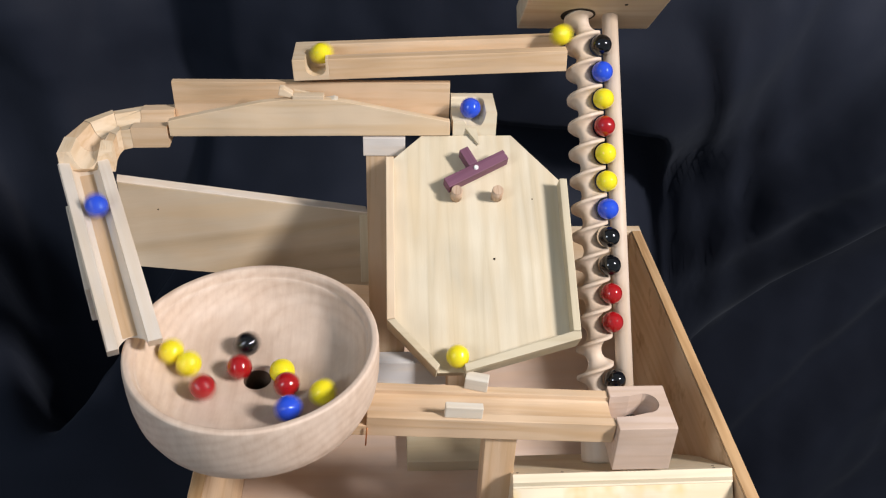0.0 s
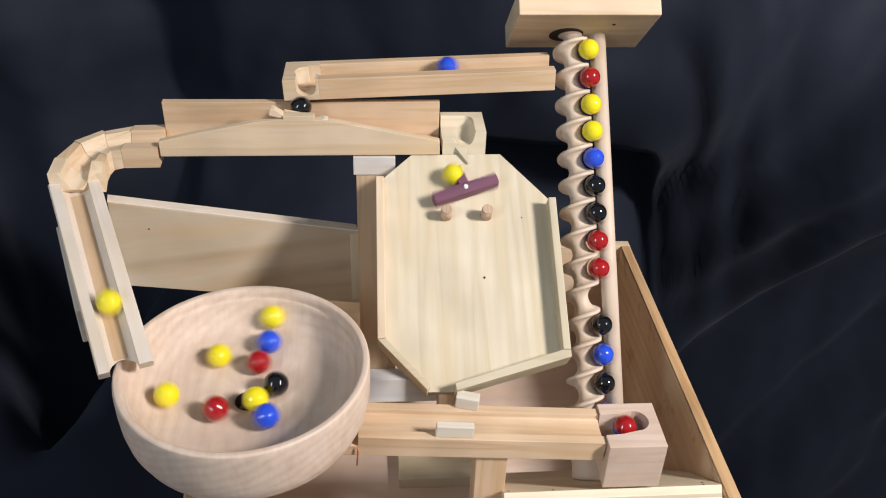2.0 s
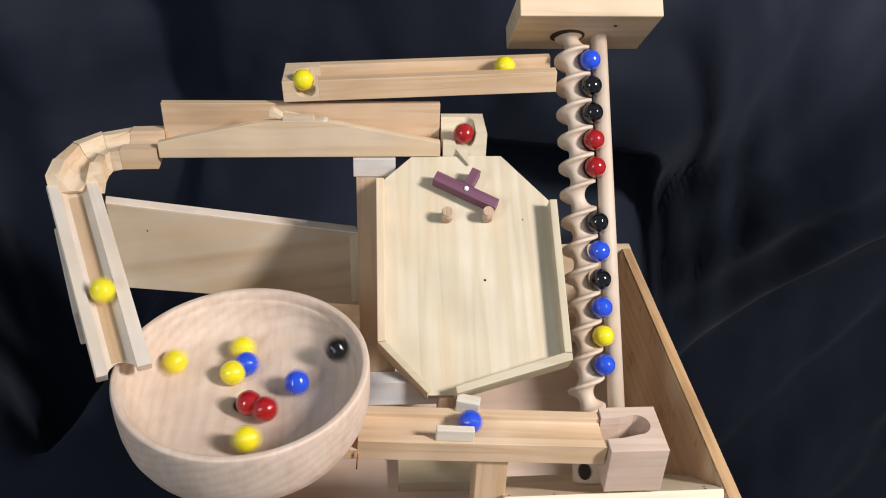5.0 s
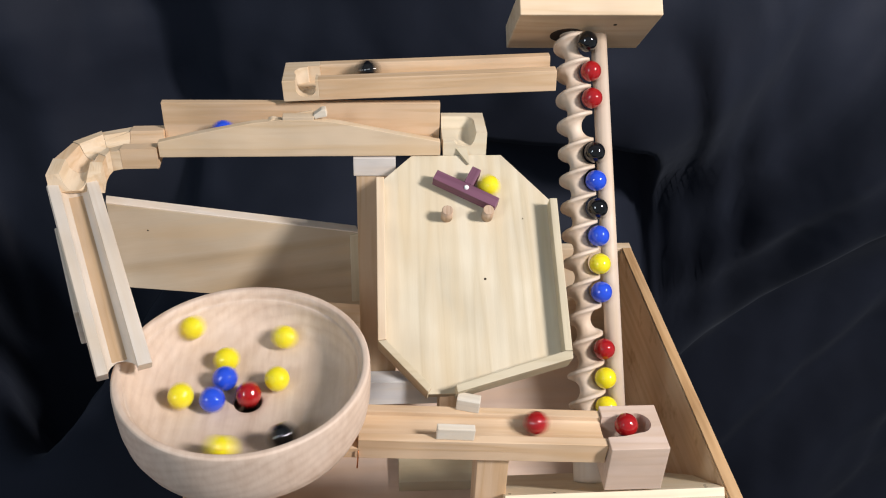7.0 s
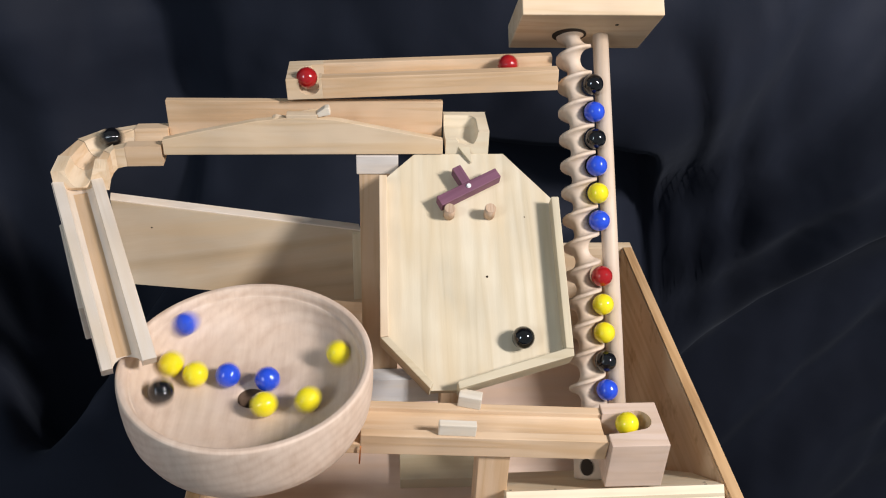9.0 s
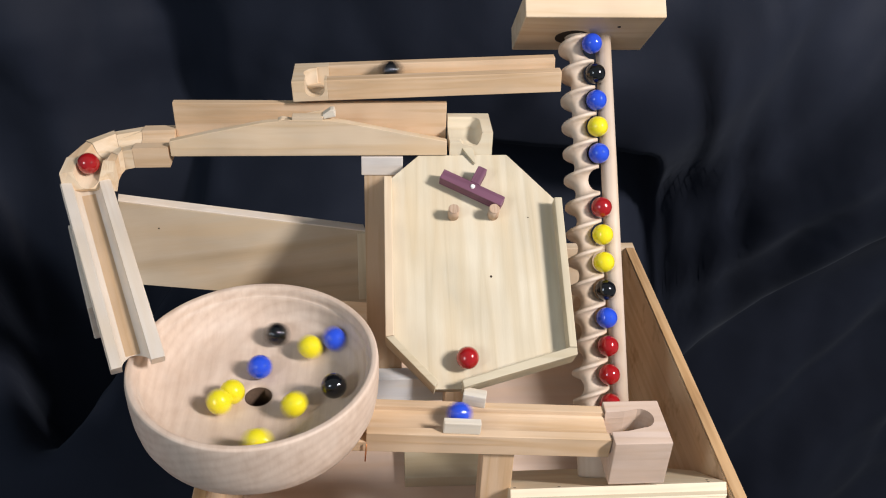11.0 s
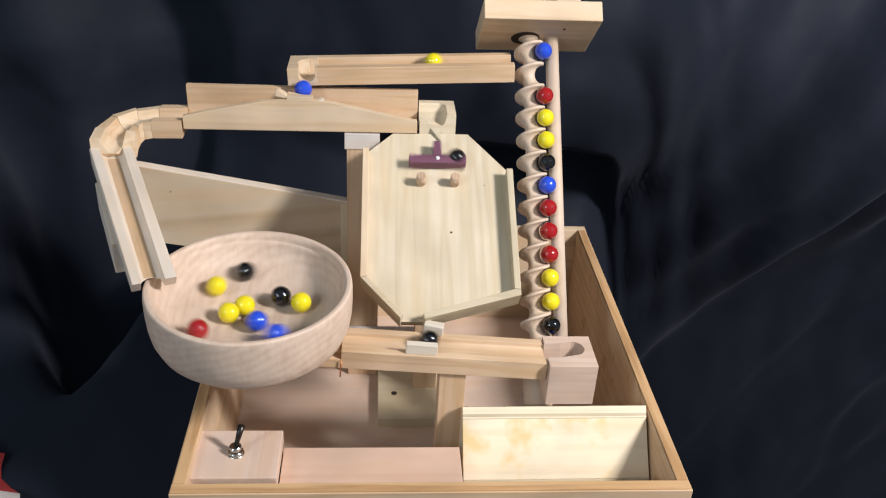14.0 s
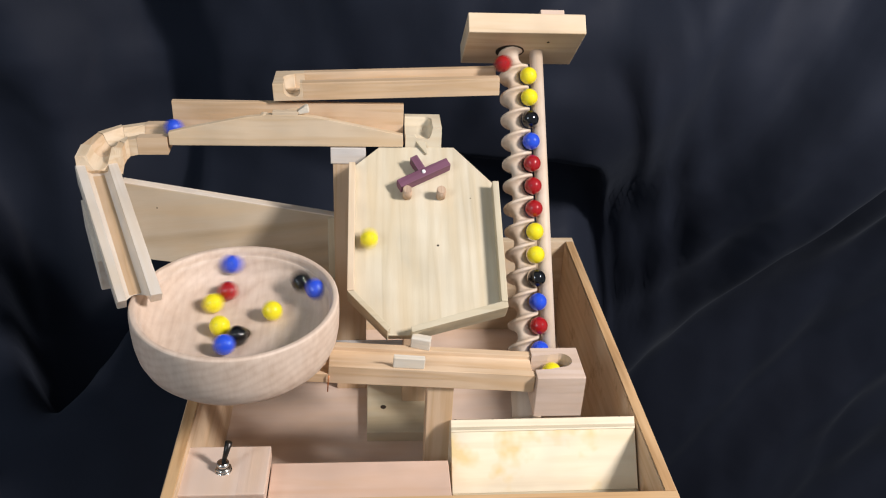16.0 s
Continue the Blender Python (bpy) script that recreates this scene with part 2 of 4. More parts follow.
def prism(points, d0, d1, axis="z", bevel=0.0006):
    """A polygon extruded from d0 to d1 along an axis. For axis y the points are (x, z), for x (y, z), for z (x, y)."""
    put = {"z": lambda a, b, d: (a, b, d), "y": lambda a, b, d: (a, d, b), "x": lambda a, b, d: (d, a, b)}[axis]
    bm = bmesh.new()
    lo = [bm.verts.new(put(a, b, d0)) for a, b in points]
    hi = [bm.verts.new(put(a, b, d1)) for a, b in points]
    n = len(points)
    bm.faces.new(lo[::-1])
    bm.faces.new(hi)
    for i in range(n):
        bm.faces.new((lo[i], lo[(i + 1) % n], hi[(i + 1) % n], hi[i]))
    bmesh.ops.recalc_face_normals(bm, faces=bm.faces[:])
    if bevel:
        sharp = [e for e in bm.edges if len(e.link_faces) == 2 and e.calc_face_angle(0) > 0.5]
        bmesh.ops.bevel(bm, geom=sharp, offset=bevel, segments=2, affect="EDGES", profile=0.6)
    return bm


def cylinder(r, z0, z1, seg=32, bevel=0.0005, x=0.0, y=0.0):
    bm = bmesh.new()
    bmesh.ops.create_cone(bm, cap_ends=True, segments=seg, radius1=r, radius2=r, depth=z1 - z0)
    for v in bm.verts:
        v.co += Vector((x, y, (z0 + z1) / 2))
    if bevel:
        rim = [e for e in bm.edges if abs(e.verts[0].co.z - e.verts[1].co.z) < 1e-7]
        bmesh.ops.bevel(bm, geom=rim, offset=bevel, segments=2, affect="EDGES")
    for f in bm.faces:
        f.smooth = len(f.verts) == 4
    return bm


def lathe(profile, seg=96):
    bm = bmesh.new()
    rings = []
    for r, z in profile:
        rings.append([bm.verts.new((r * math.cos(a * math.tau / seg), r * math.sin(a * math.tau / seg), z)) for a in range(seg)])
    for a, b in zip(rings, rings[1:]):
        for i in range(seg):
            bm.faces.new((a[i], a[(i + 1) % seg], b[(i + 1) % seg], b[i]))
    return smooth(bm)


def frame_from(origin, z, x=(1, 0, 0)):
    z = Vector(z).normalized()
    x = Vector(x)
    x = (x - z * x.dot(z)).normalized()
    y = z.cross(x)
    return Matrix.Translation(origin) @ Matrix((x, y, z)).transposed().to_4x4()


# ---- plan: frames of the leaning parts ----
SCREW = frame_from((0.0924, -0.0200, 0.0151), (-0.0069, 0.6494, 0.7604))
HEX_TILT = 33.5
HEX = pose(0.0138, 0.0173, 0.1036, HEX_TILT)
PITCH = 0.02147
MARBLE = 0.0081


# ---- cloth backdrop ----
def backdrop():
    """One sheet: over the table top on one side, down past its edge on the other, and up behind as a hanging wall."""
    bm = bmesh.new()
    nx, ny = 340, 300
    flat, y0, r = 1.3, 0.42, 0.16
    grid = []
    for j in range(ny + 1):
        s = j / ny * 3.6
        row = []
        for i in range(nx + 1):
            x = -1.9 + 4.0 * i / nx
            up = max(0.0, min(1.0, (s - flat + 0.25) / 0.5))
            # past the table's right edge the cloth hangs down to the floor
            k = max(0.0, min(1.0, (x - 0.24) / 0.22))
            k = k * k * (3 - 2 * k)
            rise = max(0.0, min(1.0, (s - flat + 0.10) / 1.05))
            drop = 0.95 * k * (1 - rise * rise * (3 - 2 * rise))
            if s < flat:
                y, z, a = y0 - flat + s, 0.0, 0.0
            elif s < flat + r * math.pi / 2:
                a = (s - flat) / r
                y, z = y0 + r * math.sin(a), r - r * math.cos(a)
            else:
                a = math.pi / 2
                y, z = y0 + r, r + s - flat - r * math.pi / 2
            h = s - flat - drop
            # slanting folds, steeper to the right
            lean = 0.45 - 1.10 * max(0.0, min(1.0, (x + 0.25) / 0.6))
            u = x + lean * h + 0.10 * noise.noise(Vector((x * 1.7, h * 1.5, 9.0)))
            ridge = 1.0 - 2.0 * abs(math.sin(u * 6.3 + 0.7 * math.sin(u * 3.3 + 0.4))) ** 2
            fold = 0.040 * ridge + 0.020 * math.sin(u * 21.0 + 1.7 * math.sin(u * 6.1) + 0.8 * h) * (0.6 + 0.8 * noise.noise(Vector((x * 2.0, h * 2.0, 3.0))))
            fold += 0.045 * noise.noise(Vector((u * 7.0, h * 1.6, 2.0))) + 0.030 * noise.noise(Vector((x * 2.4, h * 2.4, 7.0)))
            along = s - flat
            small = 0.005 * noise.noise(Vector((x * 22.0, along * 16.0, 5.0))) + 0.012 * abs(noise.noise(Vector((x * 11.0, along * 8.0, 15.0))))
            # the hanging side bellies out over the table's edge
            w = max(0.0, min(1.0, (x + 0.35) / 0.60))
            w = w * w * (3 - 2 * w)
            level = -0.138 - drop + z
            belly = 0.23 * w * math.exp(-((level - 0.14) / 0.36) ** 2)
            # narrower slanting folds high on that side
            v = x - 0.50 * level + 0.05 * noise.noise(Vector((x * 2.1, level * 1.6, 21.0)))
            high = max(0.0, min(1.0, (level + 0.38) / 0.40)) * max(0.0, min(1.0, (x - 0.05) / 0.2)) * (0.75 + 1.1 * noise.noise(Vector((v * 3.0, level * 1.5, 33.0))))
            belly += high * (0.026 * math.sin(v * 27.0 + 1.2 * math.sin(v * 9.0)) + 0.012 * math.sin(v * 41.0 + 2.0 * math.sin(v * 14.0)))
            # on the other side a deep pocket, with a fold rising from its tip
            q = (-0.372 - 0.47 * (h + 0.35)) - x
            lift = max(0.0, min(1.0, (h + 0.37) / 0.18))
            small += lift * 0.018 / (1 + math.exp(-q / 0.012)) * math.exp(-max(0.0, q - 0.03) / 0.25)
            pocket = 1 / (1 + math.exp(max(-40, min(40, q / 0.007)))) / (1 + math.exp(max(-40, min(40, (x + 0.372 - 0.13 * (h + 0.35)) / 0.006))))
            pocket *= max(0.0, min(1.0, (h + 0.36) / 0.16)) * max(0.0, min(1.0, (0.32 - h) / 0.3))
            side = max(0.0, min(1.0, (abs(x + 0.005) - 0.24) / 0.2))
            d = belly * math.sin(a) + fold * up + small * (0.3 + 0.7 * up) + 0.016 * side * (1 - up) * (0.6 + noise.noise(Vector((x * 6 + 2 * s, s * 2.5, 1.0))))
            row.append(bm.verts.new((x, y - math.sin(a) * (d - 0.06 * pocket), -0.138 - drop + z + math.cos(a) * (max(0.0, d) - 0.15 * pocket))))
        grid.append(row)
    for j in range(ny):
        for i in range(nx):
            bm.faces.new((grid[j][i], grid[j][i + 1], grid[j + 1][i + 1], grid[j + 1][i]))
    solid("backdrop_cloth", smooth(bm), cloth_material(), "black draped cloth behind and under the wooden machine", "cloth", kind="structure")


backdrop()


# ---- open box ----
def open_box():
    x0, x1, y0, y1, zb, w = -0.197, 0.187, -0.187, 0.2216, -0.132, 0.0105
    box = thing("wooden_box", Matrix.Translation((0, 0, 0)), "open pine box with plywood floor under the marble machine", "box")
    part("wall_front", cuboid(x0, x1, y0, y0 + w, zb, 0), wood("pine", 0), box)
    part("wall_back", cuboid(x0, x1, y1 - w, y1, zb, 0), wood("pine_pale", 0), box)
    part("wall_left", cuboid(x0, x0 + w, y0 + w, y1 - w, zb, -0.0004), wood("pine", 1), box)
    part("wall_right", cuboid(x1 - w, x1, y0 + w, y1 - w, zb, -0.0004), wood("pine", 1, 0.8, (0.36, 0.21, 0.09, 34.0)), box)
    part("floor_panel", cuboid(x0 + w, x1 - w, y0 + w, y1 - w, zb, -0.120), wood("birch", 0, 0.5), box, "pinkish birch plywood floor")
    # raw plywood-coloured rim strips
    part("rim_strip", cuboid(x0 + 0.0008, x1 - 0.0008, y0 + 0.001, y0 + w - 0.001, -0.001, 0.0012, 0.0003), wood("edge", 0), box, "rough orange-brown sawn rim")
    part("rim_strip", cuboid(x1 - w + 0.001, x1 - 0.001, y0 + w, y1 - w, -0.001, 0.0008, 0.0003), wood("edge", 1), box)
    part("rim_strip", cuboid(x0 + 0.001, x0 + w - 0.001, y0 + w, y1 - w, -0.001, 0.0008, 0.0003), wood("edge", 1), box)


open_box()


# ---- screw lift ----
def screw_mesh(z0, z1, nz, cap):
    bm = bmesh.new()
    R, core = 0.0140, 0.0052
    seg = 56
    rings = []
    for j in range(nz + 1):
        z = z0 + (z1 - z0) * j / nz
        ring = []
        for i in range(seg):
            a = math.tau * i / seg
            f = (z / PITCH - a / math.tau) % 1.0
            # the groove's centre lies at f = 0.5; the land between two grooves is thin
            d = abs(f - 0.5) / 0.435
            g = math.sqrt(max(0.0, 1 - d * d)) if d < 1 else 0.0
            r = R - (R - core) * g ** 0.9
            k = min(1.0, max(0.0, (z + 0.034) / 0.006))
            r = 0.0128 + (r - 0.0128) * k
            k = min(1.0, max(0.0, (0.288 - z) / 0.003))
            r = 0.0118 + (r - 0.0118) * k
            ring.append(bm.verts.new((r * math.cos(a), r * math.sin(a), z)))
        rings.append(ring)
    for a, b in zip(rings, rings[1:]):
        for i in range(seg):
            bm.faces.new((a[i], a[(i + 1) % seg], b[(i + 1) % seg], b[i]))
    if cap < 0:
        bm.faces.new(rings[0][::-1])
    if cap > 0:
        bm.faces.new(rings[-1])
    return smooth(bm)


screw = thing("screw", SCREW, "pale turned wooden screw that lifts the marbles", "screw")
part("shank", screw_mesh(-0.0575, -0.034, 12, -1), wood("maple", 2), screw, "plain round foot of the screw")
# curved patch on the shank, painted dark like the inside of a hole
notch = bmesh.new()
notch_rings = [[notch.verts.new((0.01295 * math.cos(radians(217.5) + 0.42 * q * math.cos(a)), 0.01295 * math.sin(radians(217.5) + 0.42 * q * math.cos(a)), -0.0485 + 0.0062 * q * math.sin(a)))
                for a in [math.tau * i / 24 for i in range(24)]] for q in (0.25, 0.6, 1.0)]
notch.faces.new(notch_rings[0])
for inner_ring, outer_ring in zip(notch_rings, notch_rings[1:]):
    for i in range(24):
        notch.faces.new((inner_ring[i], outer_ring[i], outer_ring[(i + 1) % 24], inner_ring[(i + 1) % 24]))
part("foot_hole_shade", notch, DARK, screw, "dark patch painted as a shaded hole in the screw foot")
part("thread", screw_mesh(-0.034, 0.276, 420, 0), wood("maple", 2), screw)
part("neck", screw_mesh(0.276, 0.2872, 24, 1), wood("maple", 2), screw, "last turn of the screw under its bearing")


def screw_tower():
    rod = solid("guide_rod", cylinder(0.0063, -0.050, 0.300, 40), wood("maple", 2), "pale round dowel beside the screw", "dowel")
    rod.matrix_world = SCREW @ Matrix.Translation((0.0226, 0.001, 0))
    top = thing("top_block", SCREW, "pale pine bearing block on top of the screw", "block")
    part("block", cuboid(-0.0470, 0.0620, -0.041, 0.030, 0.2872, 0.3065, 0.0012, 3), wood("pine_pale", 0), top)
    # flat disc, its dark colour standing for the shade in the bearing hole
    part("screw_hole", cylinder(0.0136, 0.2866, 0.28705, 40, 0, -0.0030, -0.0005), DARK, top, "dark disc painted as the shaded round hole in the underside")
    part("nail_hole", cylinder(0.0014, 0.2868, 0.28715, 12, 0, 0.0300, -0.022), DARK, top)
    part("bearing_cap", cuboid(0.022, 0.0445, -0.032, -0.012, 0.3065, 0.3150, 0.0008), wood("beech", 0), top, "small pinkish wooden cap")
    gear = thing("motor_housing", SCREW, "pale plywood motor housing at the foot of the screw", "housing")
    zt, x0, x1, y0, y1 = -0.058, -0.0720, 0.0815, -0.0513, 0.046
    outline = [(x0, y0), (x1, y0), (x1, y1 - 0.034), (x1 - 0.022, y1 - 0.008), (x1 - 0.05, y1), (x0, y1)]
    part("top_plate", prism(outline, zt - 0.0098, zt, "z", 0.0005), wood("ply", 0), gear, "pale plywood lid with dark nail holes")
    part("ply_layer", cuboid(x0 + 0.0002, x1 - 0.0002, y0 - 0.0003, y0 + 0.002, zt - 0.0082, zt - 0.0058, 0.0002), wood("poplar", 0, 2.0), gear, "grey-green plywood edge layer")
    part("front_panel", cuboid(x0, x1, y0 + 0.0008, y0 + 0.006, zt - 0.0585, zt - 0.0098), wood("ply", 0, 0.7, (0.70, 0.52, 0.22, 26.0)), gear, "pale yellow plywood front")
    part("bottom_strip", cuboid(x0, x1, y0 + 0.0003, y0 + 0.010, zt - 0.064, zt - 0.0585), wood("poplar", 0), gear)
    part("side_panel", cuboid(x0, x0 + 0.006, y0 + 0.006, y1 - 0.012, zt - 0.060, zt - 0.0098), wood("ply", 1), gear)
    part("side_panel", cuboid(x1 - 0.006, x1, y0 + 0.006, y1 - 0.036, zt - 0.060, zt - 0.0098), wood("ply", 1), gear)
    for x, y in ((x0 + 0.004, y0 + 0.006), (-0.037, y0 + 0.004), (0.072, y0 + 0.012), (-0.060, y1 - 0.014), (x1 - 0.012, y0 + 0.003)):
        part("nail", cylinder(0.0010, zt - 0.0005, zt + 0.0002, 10, 0, x, y), DARK, gear)


screw_tower()


# ---- pin board ----
def pin_board():
    board = thing("pin_board", HEX, "pale poplar sloping board with low rims and pegs", "board")
    k = 0.001
    plate = [(-51, 102), (18, 102.6), (56, 60), (56, -60), (-25, -84), (-43.5, -84), (-78, -49), (-78, 77)]
    part("plate", prism([(a * k, b * k) for a, b in plate], -0.008, 0, "z", 0.0005), wood("board", 1, 0.8), board)
    h = 0.0125
    part("rim_left", prism([(-78.2 * k, 77.5 * k), (-72.4 * k, 77.5 * k), (-72.4 * k, -48 * k), (-78.2 * k, -48.8 * k)], -0.008, h, "z"), wood("pine_pale", 1), board, "yellowish pine rim strip")
    part("rim_lower", prism([(-78.2 * k, -49 * k), (-72.4 * k, -48.2 * k), (-42.3 * k, -81.0 * k), (-44.8 * k, -85.5 * k)], -0.008, h, "z"), wood("poplar", 0), board)
    part("rim_right", prism([(50.2 * k, 59 * k), (55.8 * k, 59 * k), (56.2 * k, -58.6 * k), (50.8 * k, -58.4 * k)], -0.008, h, "z"), wood("poplar", 1), board)
    part("rim_lower", prism([(50.8 * k, -58.6 * k), (56.2 * k, -58.8 * k), (56.2 * k, -64 * k), (-25.0 * k, -86 * k), (-25.8 * k, -80.8 * k)], -0.008, h, "z"), wood("poplar", 0), board)
    for u, v in ((-26.2, 49.5), (4.0, 49.5)):
        pg = part("peg", cylinder(0.0042, 0.0, 0.0126, 24, 0.0005, u * k, v * k), wood("endgrain", 2), board, "short round brown peg")
        part("end_face", cylinder(0.0039, 0.0124, 0.0129, 24, 0.0001, u * k, v * k), wood("endgrain", 1, 7.0), pg, "striped end grain of the peg")
    part("nail_hole", cylinder(0.0009, -0.0004, 0.00025, 12, 0), DARK, board)
    part("nail_hole", cylinder(0.0005, -0.0004, 0.00025, 10, 0, 0.031, 0.048), DARK, board)


pin_board()


def rocker():
    """The purple tee that tips from peg to peg. Its origin is its pivot."""
    ob = thing("rocker", HEX @ pose(-0.0114, 0.0683, 0), "purple wooden tee-shaped rocker on the pin board", "rocker")
    part("beam", cuboid(-0.0256, 0.0256, -0.0048, 0.0036, 0.002, 0.0122, 0.0006), wood("heart", 0, 2.0), ob)
    part("stem", cuboid(-0.0036, 0.0036, 0.0036, 0.0186, 0.002, 0.0122, 0.0006), wood("heart", 1, 2.0), ob)
    part("pivot_pin", cylinder(0.0018, 0.0, 0.0134, 20), WHITE_PIN, ob, "white pivot pin")
    return ob


rocker_ob = rocker()


# ---- bowl ----
def bowl():
    ob = thing("bowl", pose(-0.147, -0.0777, 0.0016, 1.2, 0, 0), "turned pale maple bowl with a drain hole", "bowl")
    prof = [(0.0088, 0.0600), (0.0088, 0.0768), (0.0098, 0.0775), (0.020, 0.0781), (0.032, 0.0794), (0.044, 0.0814), (0.0530, 0.0838), (0.0600, 0.0870), (0.0650, 0.0915), (0.0682, 0.0972),
            (0.0704, 0.1040), (0.0712, 0.1046), (0.0722, 0.1085), (0.0734, 0.1105), (0.0744, 0.1109), (0.0766, 0.1109), (0.0775, 0.1100), (0.0779, 0.1072), (0.0780, 0.0965), (0.0775, 0.0858), (0.0760, 0.0765), (0.0725, 0.0680), (0.066, 0.0614), (0.058, 0.0572), (0.050, 0.0552), (0.0088, 0.0546), (0.0088, 0.0600)]
    fine = []
    for (a, b), (c, d) in zip(prof, prof[1:]):
        for i in range(3):
            fine.append((a + (c - a) * i / 3, b + (d - b) * i / 3))
    part("bowl_body", lathe(fine + [prof[0]], 120), bowl_material(), ob)
    # thin dark brown sleeve lining the drain hole
    part("drain_hole", lathe([(0.0087, 0.0540), (0.0087, 0.0768), (0.0084, 0.0768), (0.0084, 0.0540), (0.0087, 0.0540)], 48), BORE_BROWN, ob, "dark brown wall of the drain hole")
    return ob


bowl()


# ---- lower channel ----
def grooved_rail(name, x0, x1, width, height, groove, depth, material, parent, label=""):
    """A rail along local x with a round-bottomed groove; its top lies at z = 0."""
    r = groove / 2
    pts = [(-width / 2, -height), (width / 2, -height), (width / 2, 0), (r, 0)]
    n = 10
    for i in range(n + 1):
        a = math.pi * i / n
        pts.append((r * math.cos(a), -depth * math.sin(a) ** 0.4))
    pts += [(-r, 0), (-width / 2, 0)]
    clean = []
    for p in pts:
        if not clean or (abs(p[0] - clean[-1][0]) + abs(p[1] - clean[-1][1])) > 1e-5:
            clean.append(p)
    return part(name, prism(clean, x0, x1, "x", 0.0005), material, parent, label)


def lower_channel():
    slope = -math.degrees(math.atan2(0.0115, 0.163))
    m = pose(0.088, -0.0768, 0.0455, 0, 0, 0) @ pose(0, 0, 0, 0, -slope, 0)
    ch = thing("lower_channel", m, "long grooved pine channel below the bowl and pin board", "channel")
    grooved_rail("rail", -0.166, 0.0, 0.033, 0.0165, 0.0196, 0.0052, wood("pine", 0), ch)
    part("bowl_seat", cuboid(-0.252, -0.1655, -0.0165, 0.0165, -0.0165, -0.0078), wood("pine", 0), ch)
    part("copper_pin", cylinder(0.0005, -0.024, -0.008, 12, 0.0001, -0.1655, -0.0182), COPPER, ch, "thin copper pin")
    for name, x0, x1, y0, y1, turn in (("guard_block", -0.1155, -0.0905, -0.0150, -0.0095, -1), ("guard_block", -0.1000, -0.0840, 0.0115, 0.0200, -12)):
        bm = cuboid(-(x1 - x0) / 2, (x1 - x0) / 2, -(y1 - y0) / 2, (y1 - y0) / 2, 0.0, 0.0095, 0.0008)
        g = part(name, bm, wood("guard", 0), ch, "small pale grey wooden guard block")
        g.matrix_basis = pose((x0 + x1) / 2, (y0 + y1) / 2, 0, 0, 0, turn)
    leg = solid("channel_leg", cuboid(0.0010, 0.0225, -0.0900, -0.0690, -0.120, 0.0345), wood("pine", 2), "upright pine leg under the lower channel", "leg")
    # feed block with a scooped hole that turns marbles into the screw
    fb = thing("feed_block", pose(0.108, -0.0785, 0.0), "pinkish beech cube with a scooped marble hole", "block")
    bm = cuboid(-0.0197, 0.0197, -0.0206, 0.0206, 0.0085, 0.0475, 0.0006)
    body = part("cube", bm, wood("beech", 0), fb)
    cut = bmesh.new()
    pts = [(-0.024, 0.0095), (-0.006, 0.0105)]
    for i in range(13):
        a = math.pi / 2 - math.pi * i / 12
        pts.append((0.0035 + 0.0092 * math.cos(a), 0.0035 + 0.0092 * math.sin(a)))
    pts += [(-0.008, -0.0085), (-0.024, -0.0095)]
    bm2 = prism(pts, 0.0255, 0.060, "z", 0)
    tool = part("scoop_tool", bm2, wood("beech", 0), fb)
    mod = body.modifiers.new("scoop", "BOOLEAN")
    mod.object, mod.operation, mod.solver = tool, "DIFFERENCE", "EXACT"
    dep = bpy.context.evaluated_depsgraph_get()
    me = bpy.data.meshes.new_from_object(body.evaluated_get(dep))
    body.modifiers.clear()
    body.data = me
    bpy.data.objects.remove(tool)


lower_channel()


